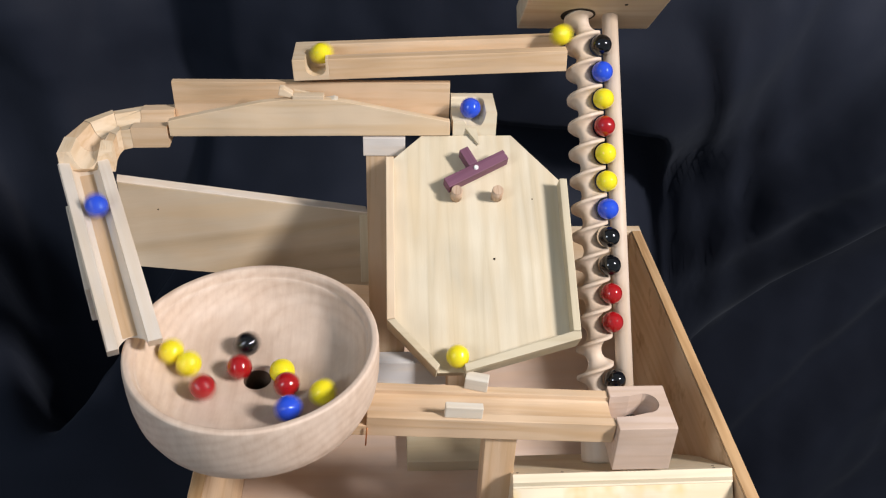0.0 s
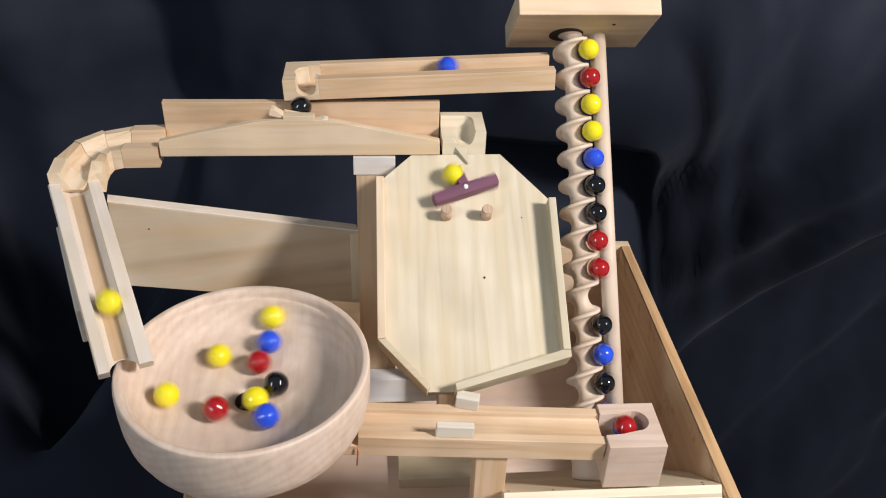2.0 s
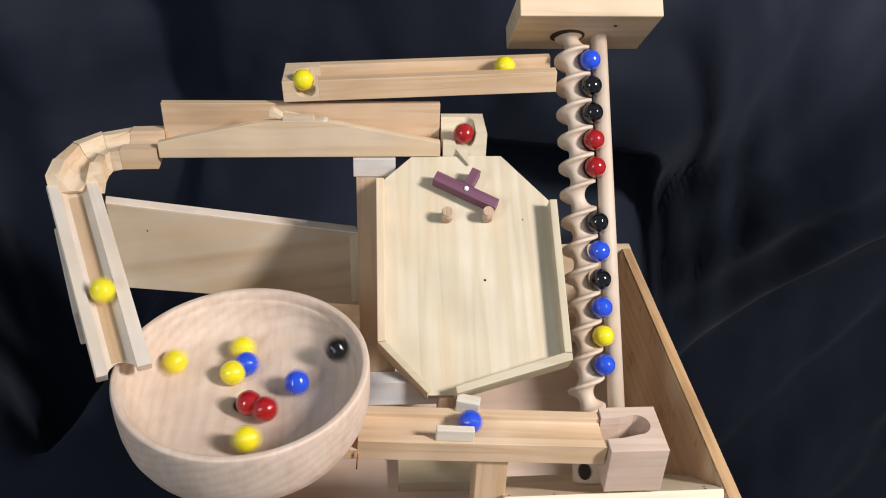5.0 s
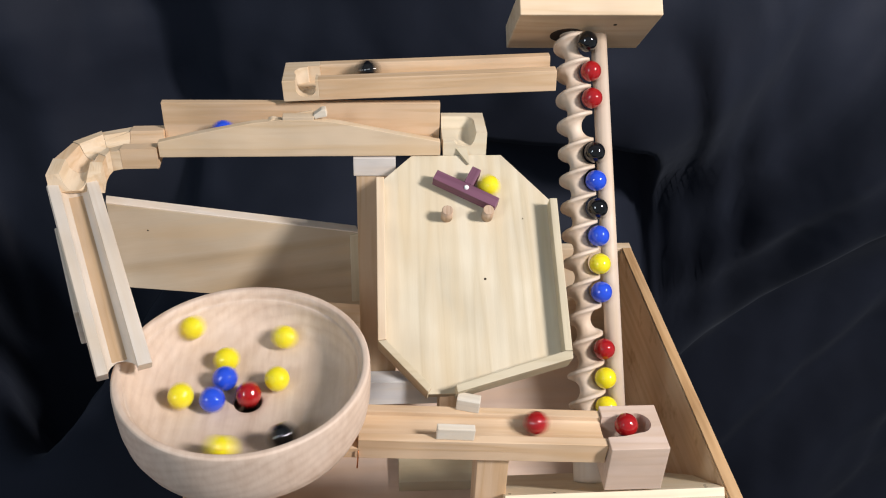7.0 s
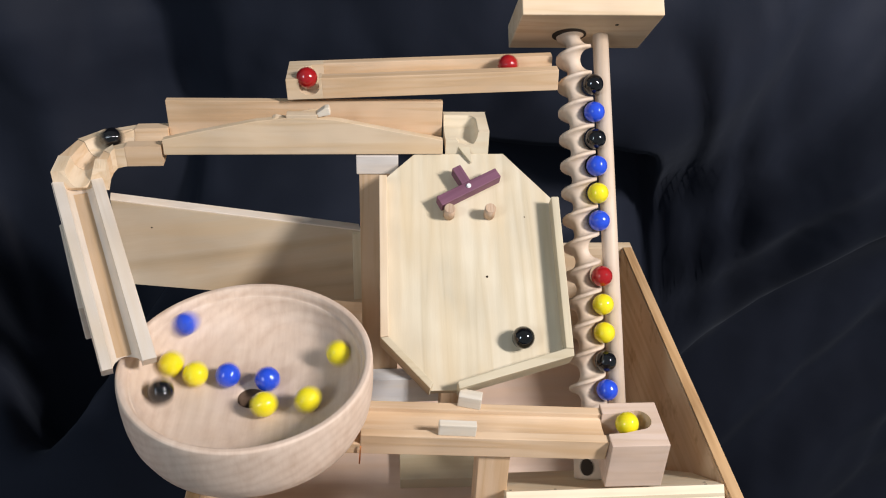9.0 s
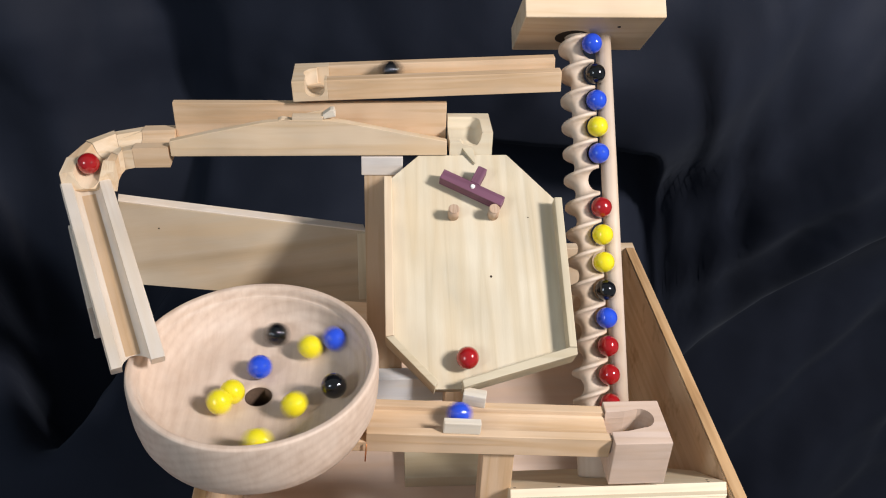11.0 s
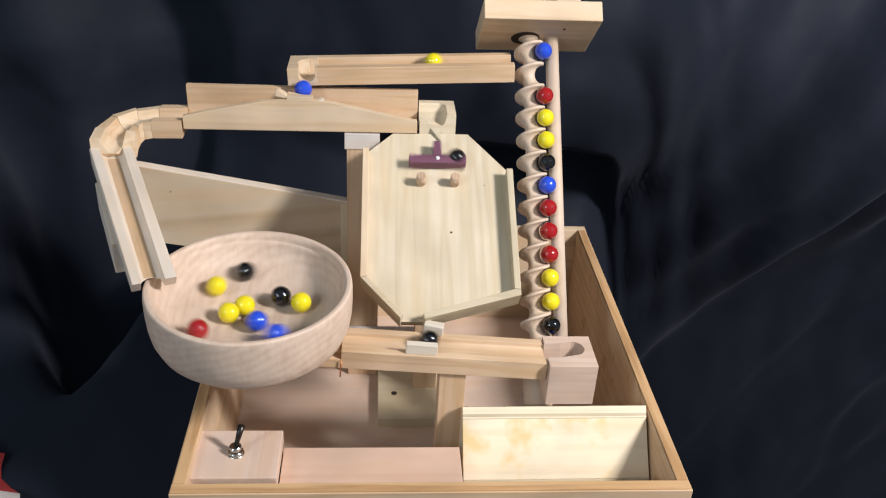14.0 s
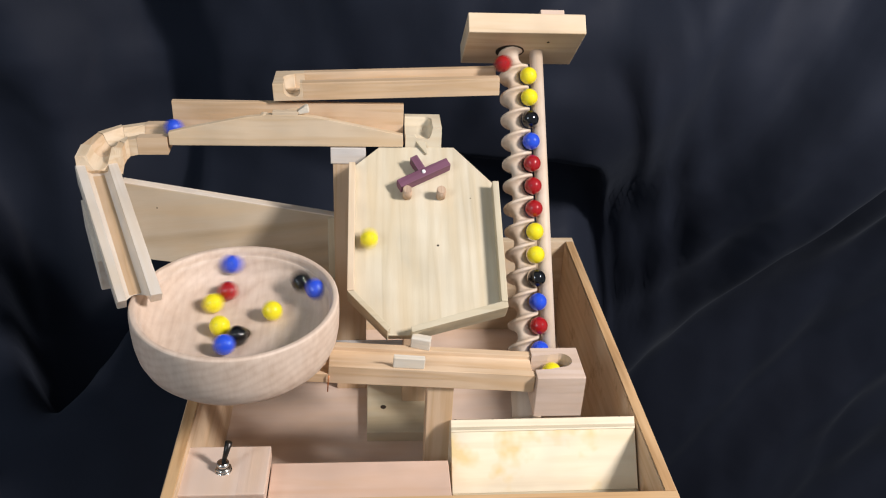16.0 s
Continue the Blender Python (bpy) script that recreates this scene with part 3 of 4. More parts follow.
# ---- middle track ----
def middle_track():
    tr = thing("middle_track", Matrix.Translation((0, 0, 0)), "two-way pine marble track with a peaked front board", "track")
    front = [(-0.2262, 0.1597), (-0.0153, 0.1607), (-0.0155, 0.1722), (-0.030, 0.1752), (-0.051, 0.1793), (-0.073, 0.1840), (-0.094, 0.1884), (-0.104, 0.1896), (-0.114, 0.1901), (-0.135, 0.1900),
             (-0.156, 0.1876), (-0.177, 0.1832), (-0.199, 0.1786), (-0.220, 0.1736), (-0.2262, 0.1720)]
    part("front_board", prism(front, 0.1010, 0.1068, "y", 0.0005), wood("pine_pale", 0), tr)
    part("back_board", cuboid(-0.2272, -0.0142, 0.1310, 0.1368, 0.1600, 0.1908, 0.0005), wood("pine", 0), tr)
    part("bed", prism([(-0.2262, 0.1590), (-0.0146, 0.1598), (-0.0146, 0.1622), (-0.106, 0.1700), (-0.121, 0.1707), (-0.136, 0.1698), (-0.2262, 0.1612)], 0.1069, 0.1309, "y", 0.0004), wood("pine", 0), tr)
    part("axle_ledge", cuboid(-0.1330, -0.1100, 0.1012, 0.1085, 0.1898, 0.1928, 0.0004), wood("pine_pale", 0), tr, "thin pinkish ledge on the peak of the front board")
    cap = solid("spacer_block", cuboid(-0.0818, -0.0495, 0.1000, 0.1330, 0.1437, 0.1592), wood("spacer", 0, 0.9), "grey-white end-grain block under the middle track", "block")
    post = solid("post", cuboid(-0.0798, -0.0490, 0.1010, 0.1320, -0.1200, 0.1437), wood("pine", 2), "upright pine post that carries the tracks", "post")
    arm = thing("support_arm", Matrix.Translation((0, 0, 0)), "wide poplar support arm between post and chute", "board")
    a = Vector((-0.268, 0.088, 0.0))
    b = Vector((-0.0798, 0.128, 0.0))
    ang = math.degrees(math.atan2(b.y - a.y, b.x - a.x))
    arm.matrix_world = Matrix.Translation(a) @ pose(0, 0, 0, 0, 0, ang)
    ln = (b - a).length
    part("board", prism([(0.0, 0.1275), (0.0, 0.050), (ln, -0.002), (ln, 0.0735)], 0.0, 0.011, "y", 0.0004), wood("arm", 0, 0.28), arm)
    # thin strip whose whiter colour stands for light on the top edge
    part("top_edge", prism([(0.0, 0.1276), (0.0, 0.1287), (ln, 0.0747), (ln, 0.0736)], 0.0002, 0.0108, "y", 0.0003), wood("lit_top", 0), arm, "top edge coloured paler for the light falling on it")
    part("nail_hole", prism([(0.0262 + 0.0007 * math.cos(i), 0.100 + 0.0007 * math.sin(i)) for i in (0, 1, 2, 3, 4, 5)], -0.0002, 0.002, "y", 0), DARK, arm)
    part("joint_strip", cuboid(ln - 0.0075, ln - 0.0005, -0.0016, 0.0, 0.004, 0.0735, 0.0004), wood("poplar", 2), arm)


middle_track()


def flip_gate():
    """The little wooden switch at the track's peak. Its origin is its pivot."""
    ob = thing("flip_gate", pose(-0.1215, 0.1185, 0.1895), "small pale wooden flip gate at the peak of the track", "gate")
    part("beam", cuboid(-0.0116, 0.0116, -0.0098, -0.0085, -0.0020, 0.0030, 0.0003), wood("pine_pale", 0), ob)
    for side, far in ((1, 0.0215), (-1, 0.0222)):
        flare = [(side * 0.0117, -0.0018), (side * 0.0117, 0.0016), (side * (far - 0.003), 0.0046), (side * far, 0.0042), (side * far, -0.0016)]
        part("paddle", prism(flare, -0.0160, -0.0088, "y", 0.0008), wood("guard" if side > 0 else "pine_pale", 0), ob, "flared end that turns the marble")
    return ob


gate_ob = flip_gate()


# ---- upper rail ----
def upper_rail():
    slope = math.degrees(math.atan2(0.0095, 0.208))
    m = pose(-0.1345, 0.145, 0.2104) @ pose(0, 0, 0, 0, -slope, 0)
    up = thing("upper_rail", m, "grooved pine rail from the screw to the middle track", "rail")
    L = 0.2085
    pts = [(-0.019, -0.0165), (0.019, -0.0165), (0.019, 0.0), (0.011, 0.0), (0.0098, -0.0130), (-0.0088, -0.0130), (-0.0100, 0.0), (-0.019, 0.0)]
    part("channel", prism(pts, 0.027, L, "x", 0.0005), wood("pine", 0, 1.3), up)
    # end block with the drop hole
    bm = prism([(0.0, -0.019), (0.0272, -0.019), (0.0272, 0.019), (0.0, 0.019)], -0.0165, 0.0, "z", 0.0005)
    body = part("end_block", bm, wood("pine_pale", 0), up)
    tool = part("drop_tool", cylinder(0.0090, -0.0128, 0.01, 40, 0, 0.0172, -0.0015), wood("pine", 0), up)
    tool2 = part("drop_tool", cuboid(0.018, 0.04, -0.0088, 0.0098, -0.0130, 0.01, 0), wood("pine", 0), up)
    notch = [(0.0098, 0.01), (0.0098, -0.0070)] + [(0.0174 - 0.0076 * math.cos(math.pi * i / 12), -0.0070 - 0.0062 * math.sin(math.pi * i / 12)) for i in range(1, 12)] + [(0.0250, -0.0070), (0.0250, 0.01)]
    tool3 = part("drop_tool", prism(notch, -0.03, -0.002, "y", 0), wood("pine", 0), up)
    for t in (tool, tool2, tool3):
        mod = body.modifiers.new("cut", "BOOLEAN")
        mod.object, mod.operation, mod.solver = t, "DIFFERENCE", "EXACT"
    dep = bpy.context.evaluated_depsgraph_get()
    me = bpy.data.meshes.new_from_object(body.evaluated_get(dep))
    body.modifiers.clear()
    body.data = me
    bpy.data.objects.remove(tool)
    bpy.data.objects.remove(tool2)
    bpy.data.objects.remove(tool3)


upper_rail()


# ---- corner block at the right end of the middle track ----
def exit_block():
    """A block whose top is routed away round a soft inner corner, open to the track and to the front."""
    ob = thing("exit_block", pose(0.0025, 0.1215, 0.0), "pale corner block with a routed marble groove", "block")
    x0, x1, y0, y1, base, top = -0.0155, 0.0178, -0.0175, 0.0185, 0.1592, 0.1785
    n, corner, fillet = 96, 0.0070, 0.0045

    def height(x, y):
        dx, dy = 0.0092 - x, 0.0117 - y
        d = corner - math.hypot(corner - dx, corner - dy) if dx < corner and dy < corner else min(dx, dy)
        if d <= 0:
            return top
        floor = 0.1706 - 0.0022 * max(0.0, min(1.0, (0.004 - y) / 0.018)) - 0.0012 * math.exp(-((x - 0.0022) / 0.0045) ** 2) * max(0.0, min(1.0, (0.010 - y) / 0.012))
        z = floor if d >= fillet else top - (top - floor) * math.sqrt(1 - (1 - d / fillet) ** 2)
        if x < -0.0050:
            z += 0.0028 * max(0.0, min(1.0, (-0.0105 - y) / 0.0025)) * min(1.0, (-0.0050 - x) / 0.0020)
        return z
    bm = bmesh.new()
    grid = [[bm.verts.new((x0 + (x1 - x0) * i / n, y0 + (y1 - y0) * j / n, height(x0 + (x1 - x0) * i / n, y0 + (y1 - y0) * j / n))) for i in range(n + 1)] for j in range(n + 1)]
    for j in range(n):
        for i in range(n):
            bm.faces.new((grid[j][i], grid[j][i + 1], grid[j + 1][i + 1], grid[j + 1][i])).smooth = True
    rim = grid[0][:-1] + [row[-1] for row in grid[:-1]] + grid[-1][:0:-1] + [row[0] for row in grid[:0:-1]]
    low = [bm.verts.new((v.co.x, v.co.y, base)) for v in rim]
    copy = [bm.verts.new(v.co) for v in rim]
    for i in range(len(rim)):
        k = (i + 1) % len(rim)
        bm.faces.new((low[i], low[k], copy[k], copy[i]))
    bm.faces.new(low[::-1])
    part("block", bm, wood("ply", 0, 0.6), ob)


exit_block()
tongue = bmesh.new()
for co in ((-0.0035, 0.1042, 0.1658), (0.0055, 0.1042, 0.1652), (0.0066, 0.0945, 0.1578), (0.0056, 0.0945, 0.1578), (-0.0035, 0.1042, 0.1640), (0.0055, 0.1042, 0.1634), (0.0066, 0.0945, 0.1560), (0.0056, 0.0945, 0.1560)):
    tongue.verts.new(co)
tongue.verts.ensure_lookup_table()
for q in ((0, 3, 2, 1), (4, 5, 6, 7), (0, 1, 5, 4), (1, 2, 6, 5), (2, 3, 7, 6), (3, 0, 4, 7)):
    tongue.faces.new([tongue.verts[i] for i in q])
solid("ramp_tongue", tongue, wood("poplar", 1, 0.6), "thin yellowish wooden tongue below the corner block", "ramp")


# ---- curve of small blocks and the chute ----
def curve_and_chute():
    cu = thing("curved_track", Matrix.Translation((0, 0, 0)), "curved track pieced from small pine blocks", "track")
    # joints round the falling bend: outer edge, inner edge, their heights, groove floor
    joints = (((-0.2272, 0.1372), (-0.2276, 0.1006), 0.1690, 0.1672, 0.1607), ((-0.2520, 0.1368), (-0.2545, 0.1006), 0.1686, 0.1668, 0.1597), ((-0.2745, 0.1306), (-0.2615, 0.1000), 0.1670, 0.1655, 0.1582),
              ((-0.2925, 0.1160), (-0.2640, 0.0962), 0.1651, 0.1635, 0.1555), ((-0.3020, 0.0965), (-0.2658, 0.0925), 0.1612, 0.1600, 0.1505), ((-0.3030, 0.0780), (-0.2668, 0.0875), 0.1572, 0.1535, 0.1448))
    steps = 20

    def section(k, nudge, pull):
        (ox, oy), (ix, iy), zo, zi, zf = joints[k]
        out, inn = Vector((ox, oy)), Vector((ix, iy))
        w = (inn - out).length
        pts = []
        for i in range(steps + 1):
            u = i / steps
            p = out.lerp(inn, u)
            q = (u - 0.5) * w / 0.0090
            z = zo + nudge if u < 0.5 else zi + nudge
            if abs(q) < 1:
                z -= (z - zf) * (1 - q * q) ** 0.42
                p += pull * 0.0055 * (1 - q * q)
            pts.append((p.x, p.y, z))
        return pts + [(inn.x, inn.y, zi - 0.0165), (out.x, out.y, zo - 0.0150)]
    for k in range(5):
        nudge = (0.0, -0.0007, 0.0005, -0.0003, 0.0004)[k]
        a, b = section(k, nudge, Vector((0, 0))), section(k + 1, nudge, Vector((0.15, -1.0)) if k == 4 else Vector((0, 0)))
        mid = [(Vector(p) + Vector(q)) / 2 for p, q in zip(a, b)]
        bm = bmesh.new()
        near = [bm.verts.new(Vector(p).lerp(m, 0.012 + 0.008 * (k % 2))) for p, m in zip(a, mid)]
        far = [bm.verts.new(Vector(q).lerp(m, 0.012)) for q, m in zip(b, mid)]
        bm.faces.new(near)
        bm.faces.new(far[::-1])
        for i in range(len(near)):
            bm.faces.new((near[i], far[i], far[(i + 1) % len(far)], near[(i + 1) % len(near)]))
        bmesh.ops.recalc_face_normals(bm, faces=bm.faces[:])
        part("grooved_block", bm, wood(("pine", "pine_pale", "pine_pale", "pine", "pine_pale")[k], 0 if k < 3 else 1), cu)
    a = Vector((-0.2850, 0.0775, 0.148))
    b = Vector((-0.2145, -0.0955, 0.122))
    x = (b - a)
    ch = thing("chute", Matrix.Translation((0, 0, 0)), "weathered pale grooved chute leading into the bowl", "chute")
    xn = x.normalized()
    yn = Vector((0, 0, 1)).cross(xn).normalized()
    zn = xn.cross(yn)
    ch.matrix_world = Matrix.Translation(a) @ Matrix((xn, yn, zn)).transposed().to_4x4()
    ln = x.length
    half, mouth, start = 0.0177, 0.0094, -0.008
    ys = [-half] + [mouth * math.sin(math.pi * (i / 24 - 0.5)) for i in range(25)] + [half]
    bm = bmesh.new()
    loops = []
    for end in (0, 1):
        top, low = [], []
        for y in ys:
            q = min(1.0, abs(y) / mouth)
            z = -0.0088 * min(1.0, (1 - q ** 2) ** 0.35 * 1.08)
            x = ln - 0.0150 * math.sqrt(1 - q * q) if end else start
            y += 0.0032 * max(0.0, -y / half) if end else 0.0
            top.append(bm.verts.new((x, y, z)))
            low.append(bm.verts.new((x - (0.008 if end else 0), y, -0.0130 if end else -0.0185)))
        loops.append((top, low))
    (t0, l0), (t1, l1) = loops
    for i in range(len(ys) - 1):
        for quad in ((t0[i], t1[i], t1[i + 1], t0[i + 1]), (l0[i], l0[i + 1], l1[i + 1], l1[i]), (t0[i], t0[i + 1], l0[i + 1], l0[i]), (t1[i], l1[i], l1[i + 1], t1[i + 1])):
            bm.faces.new(quad)
    bm.faces.new((t0[0], l0[0], l1[0], t1[0]))
    bm.faces.new((t0[-1], t1[-1], l1[-1], l0[-1]))
    bmesh.ops.recalc_face_normals(bm, faces=bm.faces[:])
    sharp = [e for e in bm.edges if len(e.link_faces) == 2 and e.calc_face_angle(0) > 0.7 and min(abs(v.co.y) for v in e.verts) > 0.0135 and abs(e.verts[0].co.x - e.verts[1].co.x) > 0.05]
    bmesh.ops.bevel(bm, geom=sharp, offset=0.0008, segments=2, affect="EDGES")
    part("groove_rail", bm, wood("weathered_pale", 0, 0.8), ch)
    part("groove_floor", cuboid(0.001, ln - 0.0155, -0.0050, 0.0050, -0.0092, -0.0085, 0.0001), wood("pine", 0), ch, "orange worn groove floor")
    part("side_board", cuboid(0.020, 0.112, -0.0190, -0.0060, -0.048, -0.0180, 0.0010), wood("weathered_pale", 0), ch, "pale board below the chute")


curve_and_chute()


# ---- things in the box ----
def switch_box():
    sw = thing("switch_box", pose(-0.1568, -0.138, 0), "pinkish wooden switch box with a toggle switch", "switch box")
    part("lid", cuboid(-0.0335, 0.0335, -0.0260, 0.0260, -0.0190, -0.0070, 0.0010), wood("birch", 1), sw)
    part("body", cuboid(-0.0325, 0.0325, -0.0250, 0.0250, -0.120, -0.0190, 0.0006), wood("birch", 0), sw)
    t = part("toggle_nut", cylinder(0.0062, -0.0070, -0.0040, 6, 0.0004), STEEL, sw, "shiny hexagonal steel nut")
    part("washer", cylinder(0.0064, -0.0071, -0.0062, 28, 0.0002), STEEL, t)
    part("bushing", cylinder(0.0045, -0.0040, 0.0010, 24, 0.0004), STEEL, t)
    lev = bmesh.new()
    bmesh.ops.create_cone(lev, cap_ends=True, segments=16, radius1=0.0016, radius2=0.0027, depth=0.019)
    for v in lev.verts:
        v.co.z += 0.0095
    lv = part("toggle_lever", smooth(lev), BLACK_METAL, sw, "dark toggle lever")
    lv.matrix_basis = pose(0, 0, -0.001, -14, 16, 0)
    fb = thing("front_ledge", Matrix.Translation((0, 0, 0)), "pinkish plywood ledge inside the box front", "ledge")
    part("ledge_board", cuboid(-0.1228, 0.0180, -0.1755, -0.1180, -0.034, -0.0200, 0.0008), wood("ply_pink", 0, 0.35), fb)
    part("upright", cuboid(-0.1200, 0.0160, -0.1750, -0.1650, -0.120, -0.034, 0.0008), wood("ply_pink", 0, 0.35), fb)
    ft = solid("foot_plate", cuboid(-0.0478, 0.0300, 0.0167, 0.0950, -0.120, -0.1085, 0.0008), wood("poplar", 0, 0.6), "poplar foot plate on the box floor", "plate")
    part("screw_hole", cylinder(0.0030, -0.1088, -0.1082, 16, 0, -0.0312, 0.0555), DARK, ft)
    ps = solid("foot_post", cuboid(-0.0120, 0.0120, 0.0640, 0.0850, -0.1085, 0.0780, 0.0008), wood("pine", 2), "upright pine post on the foot plate", "post")
    # bluish window light on this white brace is part of its colour
    sh = solid("cross_brace", cuboid(-0.0800, 0.0060, 0.0853, 0.1007, -0.0830, -0.0560, 0.0008), wood("window_lit", 0), "white cross brace, tinted bluish and lightened for window light", "board")


switch_box()


def red_cloth():
    bm = bmesh.new()
    n = 20
    grid = []
    for j in range(n + 1):
        y = -0.26 + 0.25 * j / n
        edge = -0.364 - 0.60 * max(0.0, y + 0.075) + 0.006 * math.sin(j * 1.3)
        grid.append([bm.verts.new((edge - 0.16 * (1 - i / n), y, -0.116 + 0.006 * math.sin(i * 0.7) * math.cos(j * 0.5) + 0.004 * math.sin(j) - 0.010 * (i / n) ** 3)) for i in range(n + 1)])
    for j in range(n):
        for i in range(n):
            f = bm.faces.new((grid[j][i], grid[j][i + 1], grid[j + 1][i + 1], grid[j + 1][i]))
            f.material_index = 1 if i % 6 == 3 or j % 6 == 3 else 0
    ob = solid("checked_cloth", smooth(bm), RED_CLOTH, "crumpled red and white checked cloth on the table", "cloth")
    ob.data.materials.append(WHITE_CLOTH)


red_cloth()


# ---- marbles ----
def marble_mesh(colour):
    bm = bmesh.new()
    bmesh.ops.create_icosphere(bm, subdivisions=4, radius=MARBLE)
    me = bpy.data.meshes.new("marble")
    smooth(bm).to_mesh(me)
    bm.free()
    me.materials.append(GLASS[colour])
    return me


MARBLE_MESH = {c: marble_mesh(c) for c in GLASS}
RATE = 0.02678 / PITCH
SLOT_X, SLOT_Y = 0.0125, -0.0090
SCREW_PHASE = math.degrees(math.atan2(SLOT_Y, SLOT_X)) + 180.0 - 360.0 * (0.2599 / PITCH)
WAIT = Vector((0.1050, -0.0770, 0.0210))
BOWL = Vector((-0.147, -0.0777, 0.0))
BOWL_FLOOR = 0.0786


def rail_time(n):
    """When the marble of slot n reaches the upper rail."""
    return 0.918 + 0.8017 * n


def warp(rows, n, lag, a, b):
    return [(rail_time(n) + dt + lag * min(1.0, max(0.0, (dt - a) / (b - a))), p) for dt, p in rows]


def bowl_height(r):
    return BOWL_FLOOR + MARBLE + 2.3 * r * r + max(0.0, r - 0.058) * 0.9


def ride(n):
    """Up the screw in slot n, and off its head."""
    start = (0.02147 * n - 0.2599) / 0.02678
    rows = [(start - 0.9, WAIT + Vector((0, 0.004 * (n % 3), 0))), (start - 0.35, SCREW @ Vector((SLOT_X, SLOT_Y, -0.011)))]
    for i in range(27):
        rows.append((start + 0.4 * i, SCREW @ Vector((SLOT_X, SLOT_Y, 0.02678 * 0.4 * i))))
    rows = [r for r in rows if r[0] < rail_time(n) - 0.30]
    rows.append((rail_time(n) - 0.27, SCREW @ Vector((SLOT_X - 0.004, SLOT_Y - 0.002, 0.2785))))
    return rows


def rail_rows():
    rows = []
    for dt, x in ((-0.14, 0.0770), (-0.02, 0.0500), (0.17, 0.0213), (0.28, -0.0080), (0.384, -0.0340), (0.48, -0.0700), (0.58, -0.0960), (0.66, -0.1090)):
        rows.append((dt, Vector((x, 0.1455, 0.2085 + (x + 0.1345) * 0.0457 + max(0.0, x - 0.055) * 0.4))))
    rows += [(0.72, Vector((-0.1180, 0.1350, 0.2115))), (0.88, Vector((-0.1187, 0.1310, 0.2102))), (0.98, Vector((-0.1190, 0.1215, 0.1975))), (1.08, Vector((-0.1205, 0.1185, 0.1925)))]
    return rows


def left(n, lag=0.0):
    """Upper rail, left half of the middle track, bend and chute."""
    rows = rail_rows()
    for dt, x, y, z in ((1.23, -0.1630, 0.1185, 0.1758), (1.35, -0.1960, 0.1185, 0.1728), (1.48, -0.2320, 0.1185, 0.1690), (1.58, -0.2600, 0.1172, 0.1670), (1.685, -0.2785, 0.1090, 0.1650),
                        (1.885, -0.2850, 0.0910, 0.1590), (2.08, -0.2845, 0.0770, 0.1530), (2.28, -0.2660, 0.0330, 0.1430), (2.48, -0.2400, -0.0290, 0.1325), (2.58, -0.2245, -0.0670, 0.1265), (2.65, -0.2130, -0.0960, 0.1200)):
        rows.append((dt, Vector((x, y, z))))
    return warp(rows, n, lag, 1.1, 1.9)


def right(n, lag=0.0, early=0.0):
    """Upper rail, right half of the middle track, corner block, pin board and lower channel."""
    rows = rail_rows()
    for dt, x, y, z in ((1.284, -0.0720, 0.1185, 0.1755), (1.384, -0.0457, 0.1185, 0.1732), (1.484, -0.0180, 0.1185, 0.1720), (1.60, 0.0015, 0.1170, 0.1765), (1.74, 0.0033, 0.1010, 0.1715)):
        rows.append((dt, Vector((x, y, z))))
    on_right = n in (-3, 1, 5, 9, 14)
    if on_right:
        fall = ((1.88, -5, 85), (1.98, 6, 72), (2.08, 26, 53), (2.18, 36, 11), (2.28, 28, -51), (2.38, -5, -27), (2.48, -36, -49), (2.60, -38, -56), (2.80, -21, -64), (2.95, -31, -70), (3.07, -33, -76))
    else:
        fall = ((1.88, -20, 81), (1.97, -44, 62), (2.07, -60, 36), (2.20, -60, -10), (2.31, -34, -55), (2.39, 1, -48), (2.60, 22, -50), (2.75, 6, -57), (2.90, -6, -62), (3.07, -33, -76))
    if n == 12:
        fall = ((1.91, -18, 82), (2.026, -42, 62), (2.111, -60, 34), (2.214, -50, -20), (2.282, -25, -52), (2.351, 3, -48), (2.514, 22, -50), (2.78, 6, -57), (2.90, -6, -62), (3.07, -33, -76))
        rows.append((1.81, Vector((0.0033, 0.1000, 0.1712))))
    for dt, u, v in fall:
        rows.append((dt, HEX @ Vector((u / 1000, v / 1000, MARBLE))))
    rows.append((3.17, Vector((-0.0170, -0.0660, 0.0640))))
    for dt, x in ((3.26, -0.0080), (3.34, 0.0080), (3.42, 0.0260), (3.50, 0.0500), (3.58, 0.0760)):
        rows.append((dt, Vector((x, -0.0768, 0.0557 - 0.10 * x))))
    rows += [(3.66, Vector((0.1000, -0.0755, 0.0470))), (3.78, Vector((0.1050, -0.0750, 0.0380))), (3.95, WAIT.copy())]
    rows = [(dt + early * min(1.0, max(0.0, (dt - 1.1) / 0.4)), p) for dt, p in rows]
    return warp(rows, n, lag, 1.7, 2.9)


